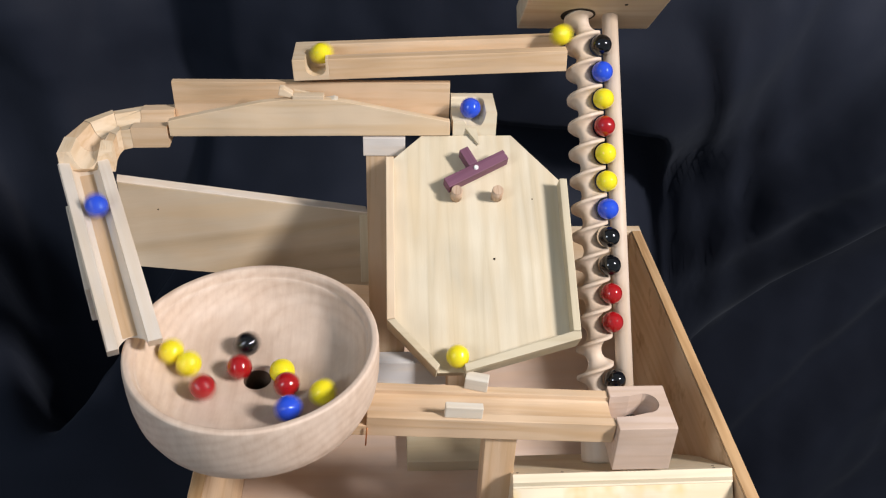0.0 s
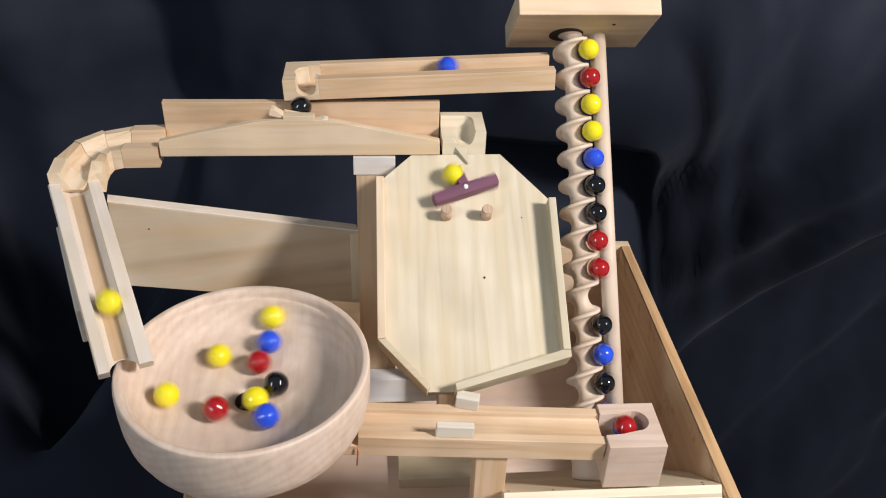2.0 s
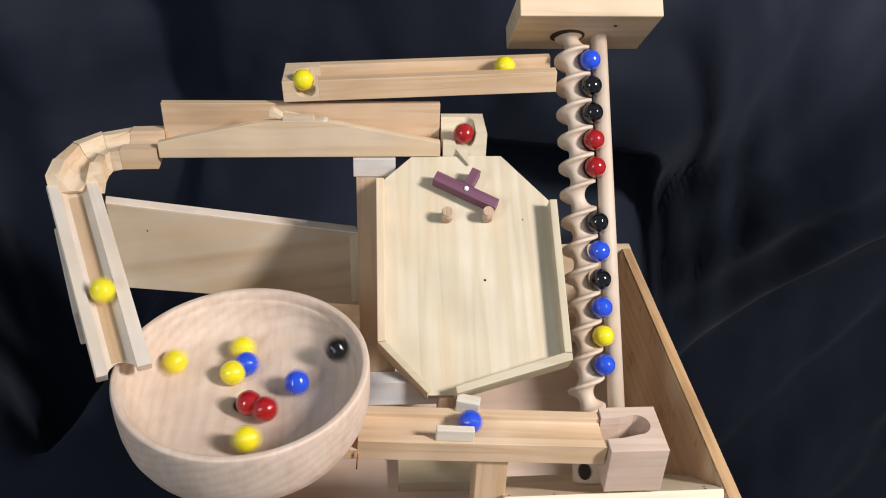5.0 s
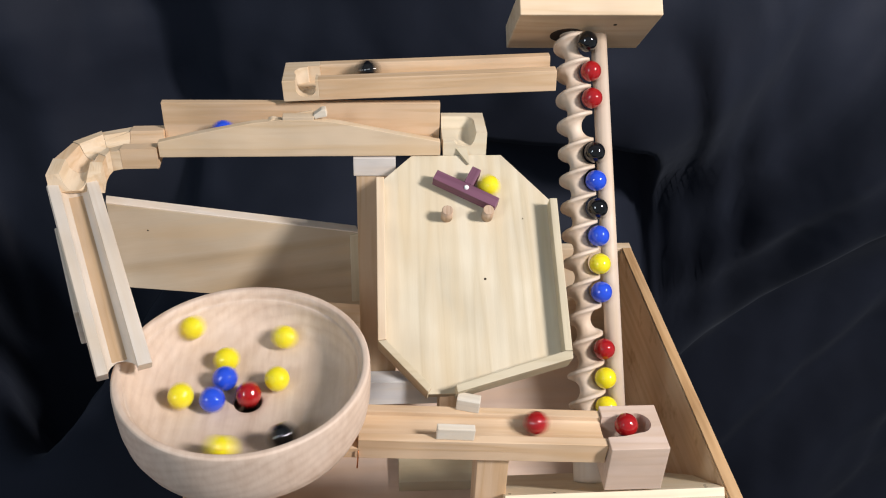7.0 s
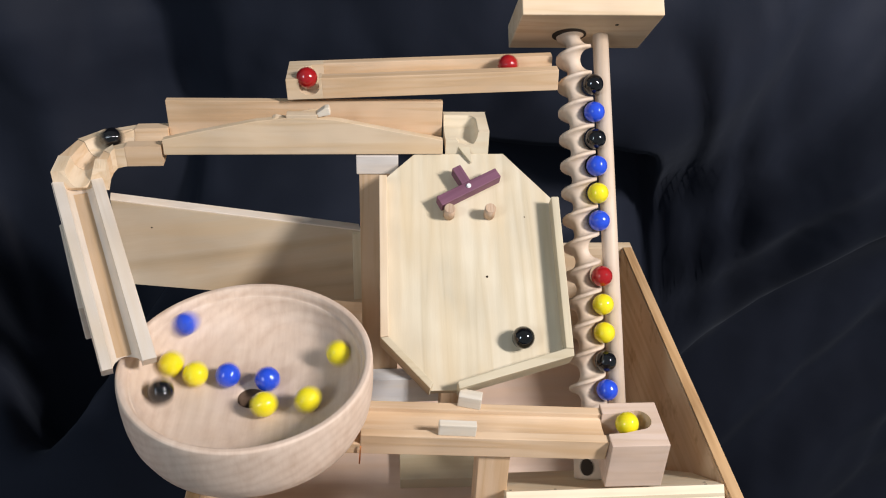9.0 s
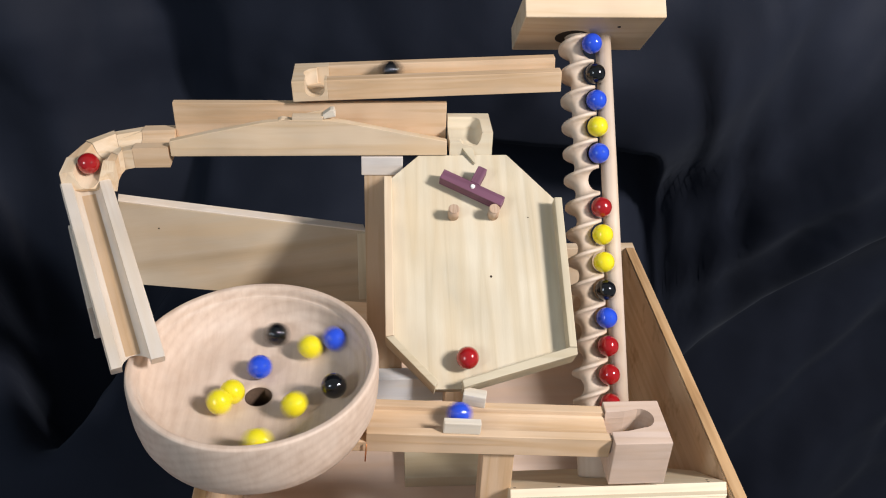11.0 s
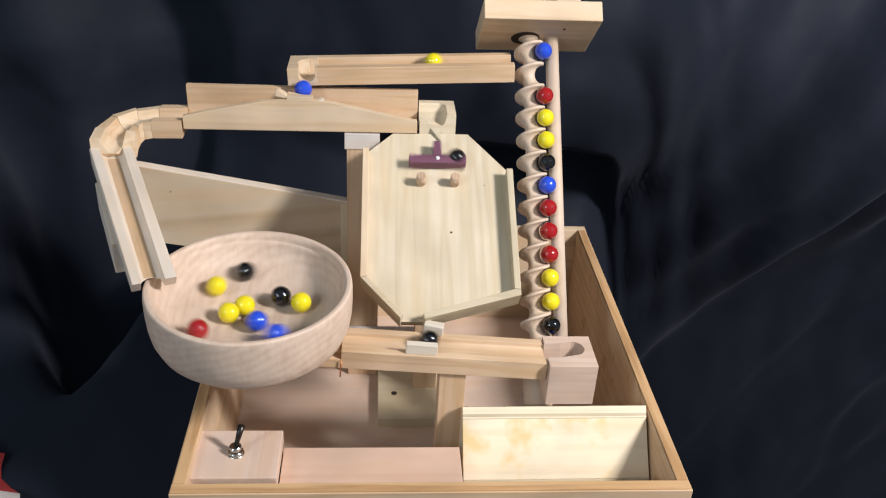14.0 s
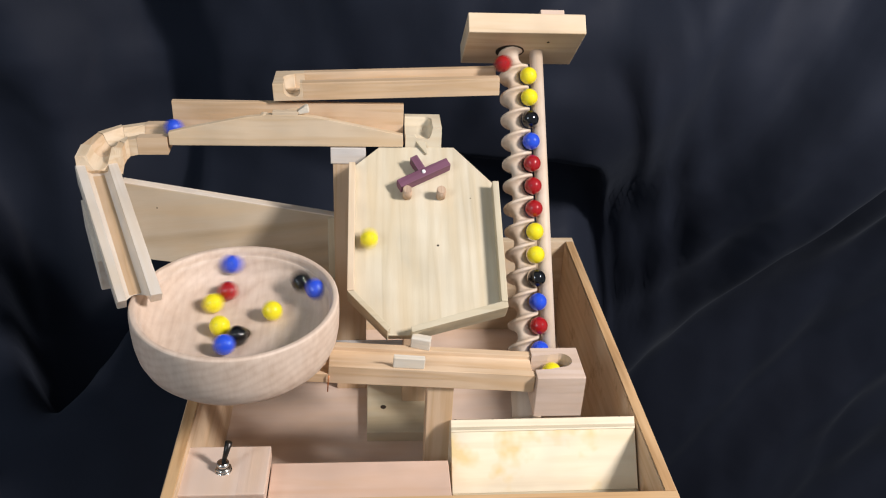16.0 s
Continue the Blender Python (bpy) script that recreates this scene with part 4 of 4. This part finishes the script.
def orbit(seen, fall=0.0):
    """Round the bowl by radius (mm) and bearing (degrees), then down the hole at the time fall."""
    if fall:
        seen = seen + [(fall, 0, seen[-1][2] + 200 * (fall - seen[-1][0]))]
    rows = []
    for (t0, r0, a0), (t1, r1, a1) in zip(seen, seen[1:]):
        n = max(1, round((t1 - t0) / 0.0667))
        for i in range(n):
            k = i / n
            r, a = (r0 + (r1 - r0) * k) / 1000, radians(a0 + (a1 - a0) * k)
            rows.append((t0 + (t1 - t0) * k, BOWL + Vector((r * math.cos(a), r * math.sin(a), bowl_height(r)))))
    t, r, a = seen[-1]
    rows.append((t, BOWL + Vector((r / 1000 * math.cos(radians(a)), r / 1000 * math.sin(radians(a)), bowl_height(r / 1000) - (0.009 if fall else 0)))))
    if fall:
        rows.append((fall + 0.12, BOWL + Vector((0, 0, 0.0660))))
        for dt, x in ((0.28, -0.1200), (0.50, -0.0750), (0.60, -0.0430), (0.70, -0.0150), (0.79, 0.0150), (0.87, 0.0520), (0.93, 0.0800)):
            rows.append((fall + dt, Vector((x, -0.0768, 0.0557 - 0.10 * x))))
        rows += [(fall + 1.00, Vector((0.1000, -0.0755, 0.0470))), (fall + 1.16, Vector((0.1050, -0.0750, 0.0380))), (fall + 1.30, WAIT.copy())]
    return rows


def life(colour, *stages):
    """One marble through the machine: its stages end to end, cut to the clip."""
    ob = new("marble", MARBLE_MESH[colour])
    tagged(ob, "glossy opaque " + colour + " glass marble", "marble", "marbles of the machine")
    rows = []
    for stage in stages:
        if rows:
            first = stage[0][0]
            while rows and rows[-1][0] > first - 0.05:
                rows.pop()
        rows += stage
    inside = [r for r in rows if 0.0 <= r[0] <= 16.0]

    def between(t):
        for (t0, p), (t1, q) in zip(rows, rows[1:]):
            if t0 <= t <= t1:
                return p.lerp(q, (t - t0) / (t1 - t0))
        return rows[0][1] if t < rows[0][0] else rows[-1][1]
    full = [(0.0, between(0.0))] + [r for r in inside if 0.03 < r[0] < 15.97] + [(16.0, between(16.0))]
    keyed, last = [], -1
    for t, p in full:
        if frame(t) > last:
            keyed.append((t, Matrix.Translation(p)))
            last = frame(t)
    walk(ob, keyed)


def tip(ob, base, flips, first, second, pause=0.14):
    """A part that rocks between two angles at the given times."""
    rows, now = [(0.0, base @ first)], True
    for t in flips:
        a, b = (first, second) if now else (second, first)
        rows += [(t, base @ a), (t + pause, base @ b)]
        now = not now
    rows.append((16.0, rows[-1][1]))
    walk(ob, rows)


def motions():
    walk(screw, [(i * 0.1, SCREW @ pose(0, 0, 0, 0, 0, SCREW_PHASE - 360.0 * RATE * i * 0.1)) for i in range(161)])
    pivot = HEX @ pose(-0.0114, 0.0683, 0)
    tip(rocker_ob, pivot, [rail_time(n) + (1.89 if n == 12 else 1.79) for n in (-3, -1, 1, 3, 5, 7, 9, 12, 14, 16)], pose(0, 0, 0, 0, 0, 28), pose(0, 0, 0, 0, 0, -28))
    tip(gate_ob, pose(-0.1215, 0.1185, 0.1895), [rail_time(n) + 1.10 for n in (-2, -1, 0, 1, 2, 3, 4, 5, 6, 7, 8, 9, 10, 12, 13, 14, 15, 16, 17) if rail_time(n) + 1.10 < 15.8],
        pose(0, 0, 0, 0, 12, 0), pose(0, 0, 0, 0, -12, 0), 0.1)
    life("yellow", right(-5, 0.04), ride(16), right(16, 0.0, 0.09))
    life("blue", left(-4), orbit([(0.4, 53, -107), (0.6, 63, -7), (0.8, 64, 62), (1, 64, 123), (1.2, 56, 179), (1.4, 48, 243), (1.6, 41, 318), (1.8, 48, 378), (2, 43, 437), (2.2, 39, 500), (2.4, 33, 582), (2.6, 39, 658), (2.8, 41, 713), (3, 33, 784), (3.2, 39, 865), (3.4, 33, 926), (3.6, 28, 1023), (3.8, 38, 1091), (4, 33, 1152), (4.2, 32, 1242), (6.3, 16, 2004), (6.5, 18, 2143), (6.7, 21, 2215), (6.9, 22, 2323), (7.1, 22, 2400), (7.3, 21, 2512), (7.5, 30, 2575), (7.7, 21, 2648), (7.9, 23, 2729), (8.2, 15, 2889), (8.4, 23, 2966), (8.6, 14, 3078), (8.8, 19, 3175), (9, 12, 3274), (9.2, 20, 3380), (11.3, 17, 4166), (11.5, 10, 4277), (11.7, 8, 4366), (11.9, 9, 4618)], fall=12.02), ride(32))
    life("blue", right(-3, -0.15, -0.11), ride(17), left(17))
    life("yellow", left(-2, 0.17), orbit([(2.2, 57, -135), (2.4, 56, -29), (2.6, 65, 47), (2.8, 65, 119), (3, 64, 192), (3.2, 54, 266), (3.4, 61, 345), (3.6, 65, 411), (3.8, 64, 476), (4, 63, 544), (4.2, 56, 606), (6.3, 49, 1298), (6.5, 50, 1367), (6.7, 56, 1418), (6.9, 50, 1472), (7.1, 50, 1541), (7.3, 52, 1599), (7.5, 45, 1659), (7.7, 45, 1730), (7.9, 54, 1784), (8.2, 42, 1859), (8.4, 41, 1945), (8.6, 48, 2002), (8.8, 41, 2062), (9, 41, 2136), (9.2, 49, 2193), (11.3, 30, 2950), (11.5, 32, 3025), (11.7, 28, 3123), (11.9, 31, 3193), (12.1, 28, 3267), (12.3, 35, 3341), (12.5, 24, 3391), (12.7, 18, 3527), (12.9, 12, 3621), (13, 14, 3699), (13.2, 23, 3786), (13.4, 22, 3847), (13.6, 17, 3936), (13.8, 19, 4014), (14, 7, 4106), (14.2, 10, 4295), (14.4, 5, 4204), (14.6, 3, 4199)], fall=14.82))
    life("yellow", right(-1, 0.05), ride(21))
    life("black", ride(0), left(0), orbit([(3.6, 61, 2006), (3.8, 54, 2139), (4, 65, 2198), (4.2, 62, 2281), (6.3, 62, 2962), (6.5, 60, 3016), (6.7, 51, 3076), (6.9, 52, 3147), (7.1, 54, 3213), (7.3, 65, 3271), (7.5, 62, 3341), (7.7, 64, 3399), (7.9, 60, 3462), (8.2, 56, 3565), (8.4, 62, 3622), (8.6, 62, 3680), (8.8, 61, 3733), (9, 54, 3791), (9.2, 57, 3863), (11.3, 45, 4491), (11.5, 46, 4569), (11.7, 67, 4617), (11.9, 57, 4665), (12.1, 42, 4729), (12.3, 50, 4802), (12.5, 38, 4851), (12.7, 28, 4948), (12.9, 40, 5018), (13, 40, 5042), (13.2, 33, 5100), (13.4, 30, 5168), (13.6, 19, 5258), (13.8, 22, 5371), (14, 26, 5436), (14.2, 25, 5523), (14.4, 23, 5606), (14.6, 20, 5706), (14.8, 23, 5786), (15, 18, 5887), (15.2, 22, 5981), (15.4, 14, 6080), (15.6, 22, 6190), (15.8, 16, 6281), (16, 17, 6395)]))
    life("blue", ride(1), right(1), ride(23))
    life("yellow", ride(2), left(2), orbit([(6.3, 54, -102), (6.5, 57, -23), (6.7, 63, 39), (6.9, 63, 102), (7.1, 63, 158), (7.3, 60, 220), (7.5, 53, 285), (7.7, 61, 351), (7.9, 62, 406), (8.2, 60, 491), (8.4, 55, 551), (8.6, 54, 618), (8.8, 54, 679), (9, 59, 741), (9.2, 62, 789), (11.3, 59, 1453), (11.5, 61, 1503), (11.7, 52, 1564), (11.9, 61, 1627), (12.1, 57, 1671), (12.3, 43, 1733), (12.5, 45, 1795), (12.7, 43, 1857), (12.9, 43, 1930), (13, 43, 1963), (13.2, 38, 2030), (13.4, 38, 2109), (13.6, 47, 2160), (13.8, 42, 2219), (14, 40, 2300), (14.2, 39, 2360), (14.4, 32, 2442), (14.6, 39, 2517), (14.8, 42, 2571), (15, 38, 2639), (15.2, 36, 2713), (15.4, 28, 2793), (15.6, 35, 2867), (15.8, 32, 2926), (16, 34, 3012)]))
    life("red", ride(3), right(3, 0.2), ride(25))
    life("yellow", ride(4), left(4, 0.12), orbit([(6.9, 61, -150), (7.1, 57, -44), (7.3, 64, 22), (7.5, 61, 78), (7.7, 59, 141), (7.9, 60, 201), (8.2, 52, 291), (8.4, 60, 347), (8.6, 60, 402), (8.8, 56, 461), (9, 54, 523), (9.2, 53, 580), (11.3, 44, 1218), (11.5, 36, 1286), (11.7, 49, 1374), (11.9, 38, 1431), (12.1, 37, 1526), (12.3, 49, 1585), (12.5, 37, 1647), (12.7, 35, 1738), (12.9, 47, 1799), (13, 46, 1822), (13.2, 40, 1883), (13.4, 39, 1960), (13.6, 36, 2026), (13.8, 36, 2100), (14, 38, 2166), (14.2, 36, 2229), (14.4, 35, 2304), (14.6, 31, 2381), (14.8, 30, 2463), (15, 35, 2534), (15.2, 37, 2588), (15.4, 29, 2667), (15.6, 32, 2757), (15.8, 33, 2823), (16, 29, 2912)]))
    life("yellow", ride(5), right(5, 0.0, 0.08), ride(28))
    life("blue", ride(6), left(6, -0.09), orbit([(8.4, 48, -114), (8.5, 58, -41), (8.6, 59, -1), (8.8, 63, 65), (9, 65, 136), (9.2, 61, 201), (11.3, 59, 850), (11.5, 47, 906), (11.7, 55, 990), (11.9, 67, 1026), (12.1, 53, 1110), (12.3, 66, 1163), (12.5, 55, 1222), (12.7, 63, 1299), (12.9, 44, 1360), (13, 51, 1402), (13.2, 58, 1461), (13.4, 59, 1522), (13.6, 61, 1575), (13.8, 54, 1624), (14, 19, 1729), (14.2, 66, 1832), (14.4, 64, 1928), (14.6, 67, 2035), (14.8, 56, 2125), (15, 65, 2210), (15.2, 65, 2295), (15.4, 67, 2391), (15.6, 52, 2466), (15.8, 63, 2545), (16, 65, 2621)]))
    life("black", ride(7), right(7, 0.0, -0.11), ride(29))
    life("black", ride(8), left(8, 0.10), orbit([(11.3, 59, -6), (11.5, 58, 48), (11.7, 42, 107), (11.9, 46, 182), (12.1, 47, 243), (12.3, 42, 316), (12.5, 58, 368), (12.7, 58, 427), (12.9, 59, 484), (13, 57, 512), (13.2, 47, 567), (13.4, 41, 646), (13.6, 55, 700), (13.8, 52, 749), (14, 47, 823), (14.2, 52, 885), (14.4, 45, 939), (14.6, 37, 1014), (14.8, 49, 1078), (15, 49, 1129), (15.2, 41, 1201), (15.4, 43, 1276), (15.6, 43, 1336), (15.8, 45, 1419), (16, 62, 1483)]))
    life("red", ride(9), right(9, 0.07), ride(31))
    life("red", ride(10), left(10, 0.17), orbit([(11.9, 57, -72), (12.1, 55, 8), (12.3, 66, 67), (12.5, 60, 121), (12.7, 54, 190), (12.9, 53, 252), (13, 45, 288), (13.2, 60, 354), (13.4, 61, 408), (13.6, 59, 467), (13.8, 57, 522), (14, 50, 587), (14.2, 49, 656), (14.4, 56, 709), (14.6, 53, 763), (14.8, 50, 828), (15, 51, 889), (15.2, 47, 949), (15.4, 43, 1016), (15.6, 54, 1068), (15.8, 48, 1118), (16, 43, 1188)]))
    life("black", ride(12), right(12, 0.2))
    life("blue", ride(13), left(13, -0.13), orbit([(14, 47, -60), (14.2, 63, 9), (14.4, 45, 49), (14.6, 42, 123), (14.8, 39, 180), (15, 27, 270), (15.2, 39, 346), (15.4, 40, 394), (15.6, 28, 474), (15.8, 37, 556), (16, 31, 618)]))
    life("black", ride(14), right(14, 0.10, -0.13))
    life("blue", ride(15), left(15, -0.09), orbit([(15.6, 49, -125), (15.8, 67, -45), (16, 64, 25)]))
    life("yellow", orbit([(0, 55, 170), (0.2, 52, 225), (0.4, 44, 284), (0.6, 41, 349), (0.8, 40, 413), (1, 40, 486), (1.2, 33, 559), (1.4, 34, 643), (1.6, 38, 706), (1.8, 36, 769), (2, 37, 846), (2.2, 34, 911), (2.4, 35, 991), (2.6, 38, 1055), (2.8, 35, 1118), (3, 35, 1198), (3.2, 21, 1273), (3.4, 27, 1384), (3.6, 28, 1441), (3.8, 23, 1544), (4, 29, 1615), (4.2, 17, 1706), (6.3, 27, 2263), (6.5, 16, 2362), (6.7, 25, 2454), (6.9, 18, 2509), (7.1, 23, 2591), (7.3, 13, 2682), (7.5, 18, 2799), (7.7, 10, 2887)], fall=7.92), ride(27))
    life("yellow", orbit([(0, 42, 179), (0.2, 45, 243), (0.4, 44, 305), (0.6, 49, 370), (0.8, 55, 435), (1, 55, 491), (1.2, 54, 555), (1.4, 56, 616), (1.6, 53, 692), (1.8, 62, 743), (2, 61, 800), (2.2, 60, 856), (2.4, 55, 918), (2.6, 56, 982), (2.8, 53, 1043), (3, 58, 1105), (3.2, 60, 1151), (3.4, 54, 1206), (3.6, 47, 1278), (3.8, 53, 1342), (4, 51, 1397), (4.2, 48, 1457), (6.3, 41, 2129), (6.5, 50, 2180), (6.7, 41, 2233), (6.9, 38, 2320), (7.1, 43, 2380), (7.3, 37, 2442), (7.5, 38, 2520), (7.7, 41, 2584), (7.9, 42, 2644), (8.2, 31, 2766), (8.4, 41, 2838), (8.6, 39, 2890), (8.8, 31, 2969), (9, 37, 3045), (9.2, 29, 3120), (11.3, 27, 3936), (11.5, 30, 4009), (11.7, 21, 4064), (11.9, 18, 4159), (12.1, 19, 4260), (12.3, 21, 4347), (12.5, 22, 4427), (12.7, 20, 4500), (12.9, 19, 4629), (13, 21, 4670), (13.2, 15, 4756), (13.4, 12, 4838)], fall=13.77))
    life("yellow", orbit([(0, 17, -13), (0.2, 17, 53), (0.4, 17, 181), (0.6, 19, 250), (0.8, 13, 364), (1, 22, 458), (1.2, 12, 557), (1.4, 16, 667), (1.6, 12, 770), (1.8, 16, 870), (2, 11, 1023), (2.2, 12, 1111), (2.4, 8, 1215), (2.6, 4, 1356)], fall=2.68), ride(20))
    life("yellow", orbit([(0, 53, -34), (0.2, 58, 21), (0.4, 58, 74), (0.6, 56, 130), (0.8, 52, 190), (1, 49, 257), (1.2, 54, 317), (1.4, 52, 367), (1.6, 49, 428), (1.8, 52, 493), (2, 49, 551), (2.2, 44, 618), (2.4, 43, 690), (2.6, 54, 762), (2.8, 60, 807), (3, 46, 858), (3.2, 47, 936), (3.4, 55, 991), (3.6, 46, 1047), (3.8, 49, 1120), (4, 58, 1173), (4.2, 48, 1226), (6.3, 27, 2037), (6.5, 29, 2113), (6.7, 33, 2183), (6.9, 34, 2249), (7.1, 32, 2311), (7.3, 20, 2402), (7.5, 26, 2494), (7.7, 23, 2563), (7.9, 22, 2659), (8.2, 20, 2798), (8.4, 20, 2891), (8.6, 24, 2984), (8.8, 19, 3070), (9, 20, 3181), (9.2, 19, 3264), (11.3, 16, 3894), (11.5, 15, 4036), (11.7, 11, 4129), (11.9, 18, 4238), (12.1, 13, 4321), (12.3, 22, 4448), (12.5, 18, 4526), (12.7, 23, 4641), (12.9, 27, 4696), (13, 21, 4731), (13.2, 13, 4823), (13.4, 9, 4949), (13.6, 20, 5063), (13.8, 23, 5141), (14, 18, 5244), (14.2, 21, 5327), (14.4, 16, 5433), (14.6, 23, 5551), (14.8, 17, 5621), (15, 17, 5761), (15.2, 12, 5877), (15.4, 17, 5959), (15.6, 13, 6099), (15.8, 14, 6177), (16, 14, 6313)]))
    life("blue", orbit([(0, 48, -60), (0.2, 47, -9), (0.4, 39, 56), (0.6, 36, 134), (0.8, 35, 219), (1, 39, 286), (1.2, 36, 349), (1.4, 35, 425), (1.6, 40, 494), (1.8, 30, 563), (2, 30, 659), (2.2, 36, 719), (2.4, 28, 792), (2.6, 34, 879), (2.8, 29, 944), (3, 25, 1044), (3.2, 34, 1113), (3.4, 32, 1181), (3.6, 35, 1255), (3.8, 30, 1329), (4, 29, 1420), (4.2, 34, 1491), (6.3, 28, 2317), (6.5, 18, 2424), (6.7, 18, 2501), (6.9, 19, 2627), (7.1, 20, 2698), (7.3, 10, 2825), (7.5, 12, 2938), (7.7, 16, 3058), (7.9, 17, 3149), (8.2, 18, 3317), (8.4, 15, 3408), (8.6, 14, 3535), (8.8, 11, 3616), (9, 19, 3746), (9.2, 8, 3858)], fall=10.3), ride(30))
    life("red", orbit([(0, 11, 174), (0.2, 11, 318), (0.4, 6, 463)], fall=0.88), ride(19), right(19))
    life("red", orbit([(0, 36, -147), (0.2, 36, -66), (0.4, 38, 2), (0.6, 38, 68), (0.8, 34, 147), (1, 33, 219), (1.2, 31, 294), (1.4, 30, 369), (1.6, 35, 449), (1.8, 36, 512), (2, 25, 586), (2.2, 29, 684), (2.4, 31, 745), (2.6, 25, 834), (2.8, 29, 911), (3, 24, 990), (3.2, 27, 1082), (3.4, 24, 1152), (3.6, 17, 1260), (3.8, 15, 1356), (4, 14, 1468), (4.2, 19, 1564)], fall=5.94), ride(24))
    life("red", orbit([(0, 27, -40), (0.2, 28, 19), (0.4, 26, 117), (0.6, 30, 180), (0.8, 20, 279), (1, 28, 367), (1.2, 27, 432), (1.4, 24, 534), (1.6, 24, 608), (1.8, 19, 701), (2, 25, 800), (2.2, 22, 892), (2.4, 18, 992), (2.6, 19, 1081), (2.8, 26, 1161), (3, 24, 1236), (3.2, 18, 1344), (3.4, 21, 1429), (3.6, 19, 1525), (3.8, 24, 1610), (4, 15, 1717), (4.2, 21, 1813), (6.3, 21, 2577), (6.5, 14, 2651), (6.7, 13, 2782), (6.9, 3, 2892)], fall=7.02), ride(26))
    life("black", orbit([(0, 24, 111), (0.2, 17, 202), (0.4, 19, 307), (0.6, 21, 393), (0.8, 20, 459), (1, 16, 576), (1.2, 15, 686), (1.4, 16, 790), (1.6, 20, 874), (1.8, 11, 1001), (2, 18, 1092), (2.2, 16, 1204), (2.4, 18, 1282), (2.6, 12, 1380), (2.8, 11, 1477), (3, 5, 1685), (3.2, 6, 1814)], fall=3.5), ride(22))


motions()
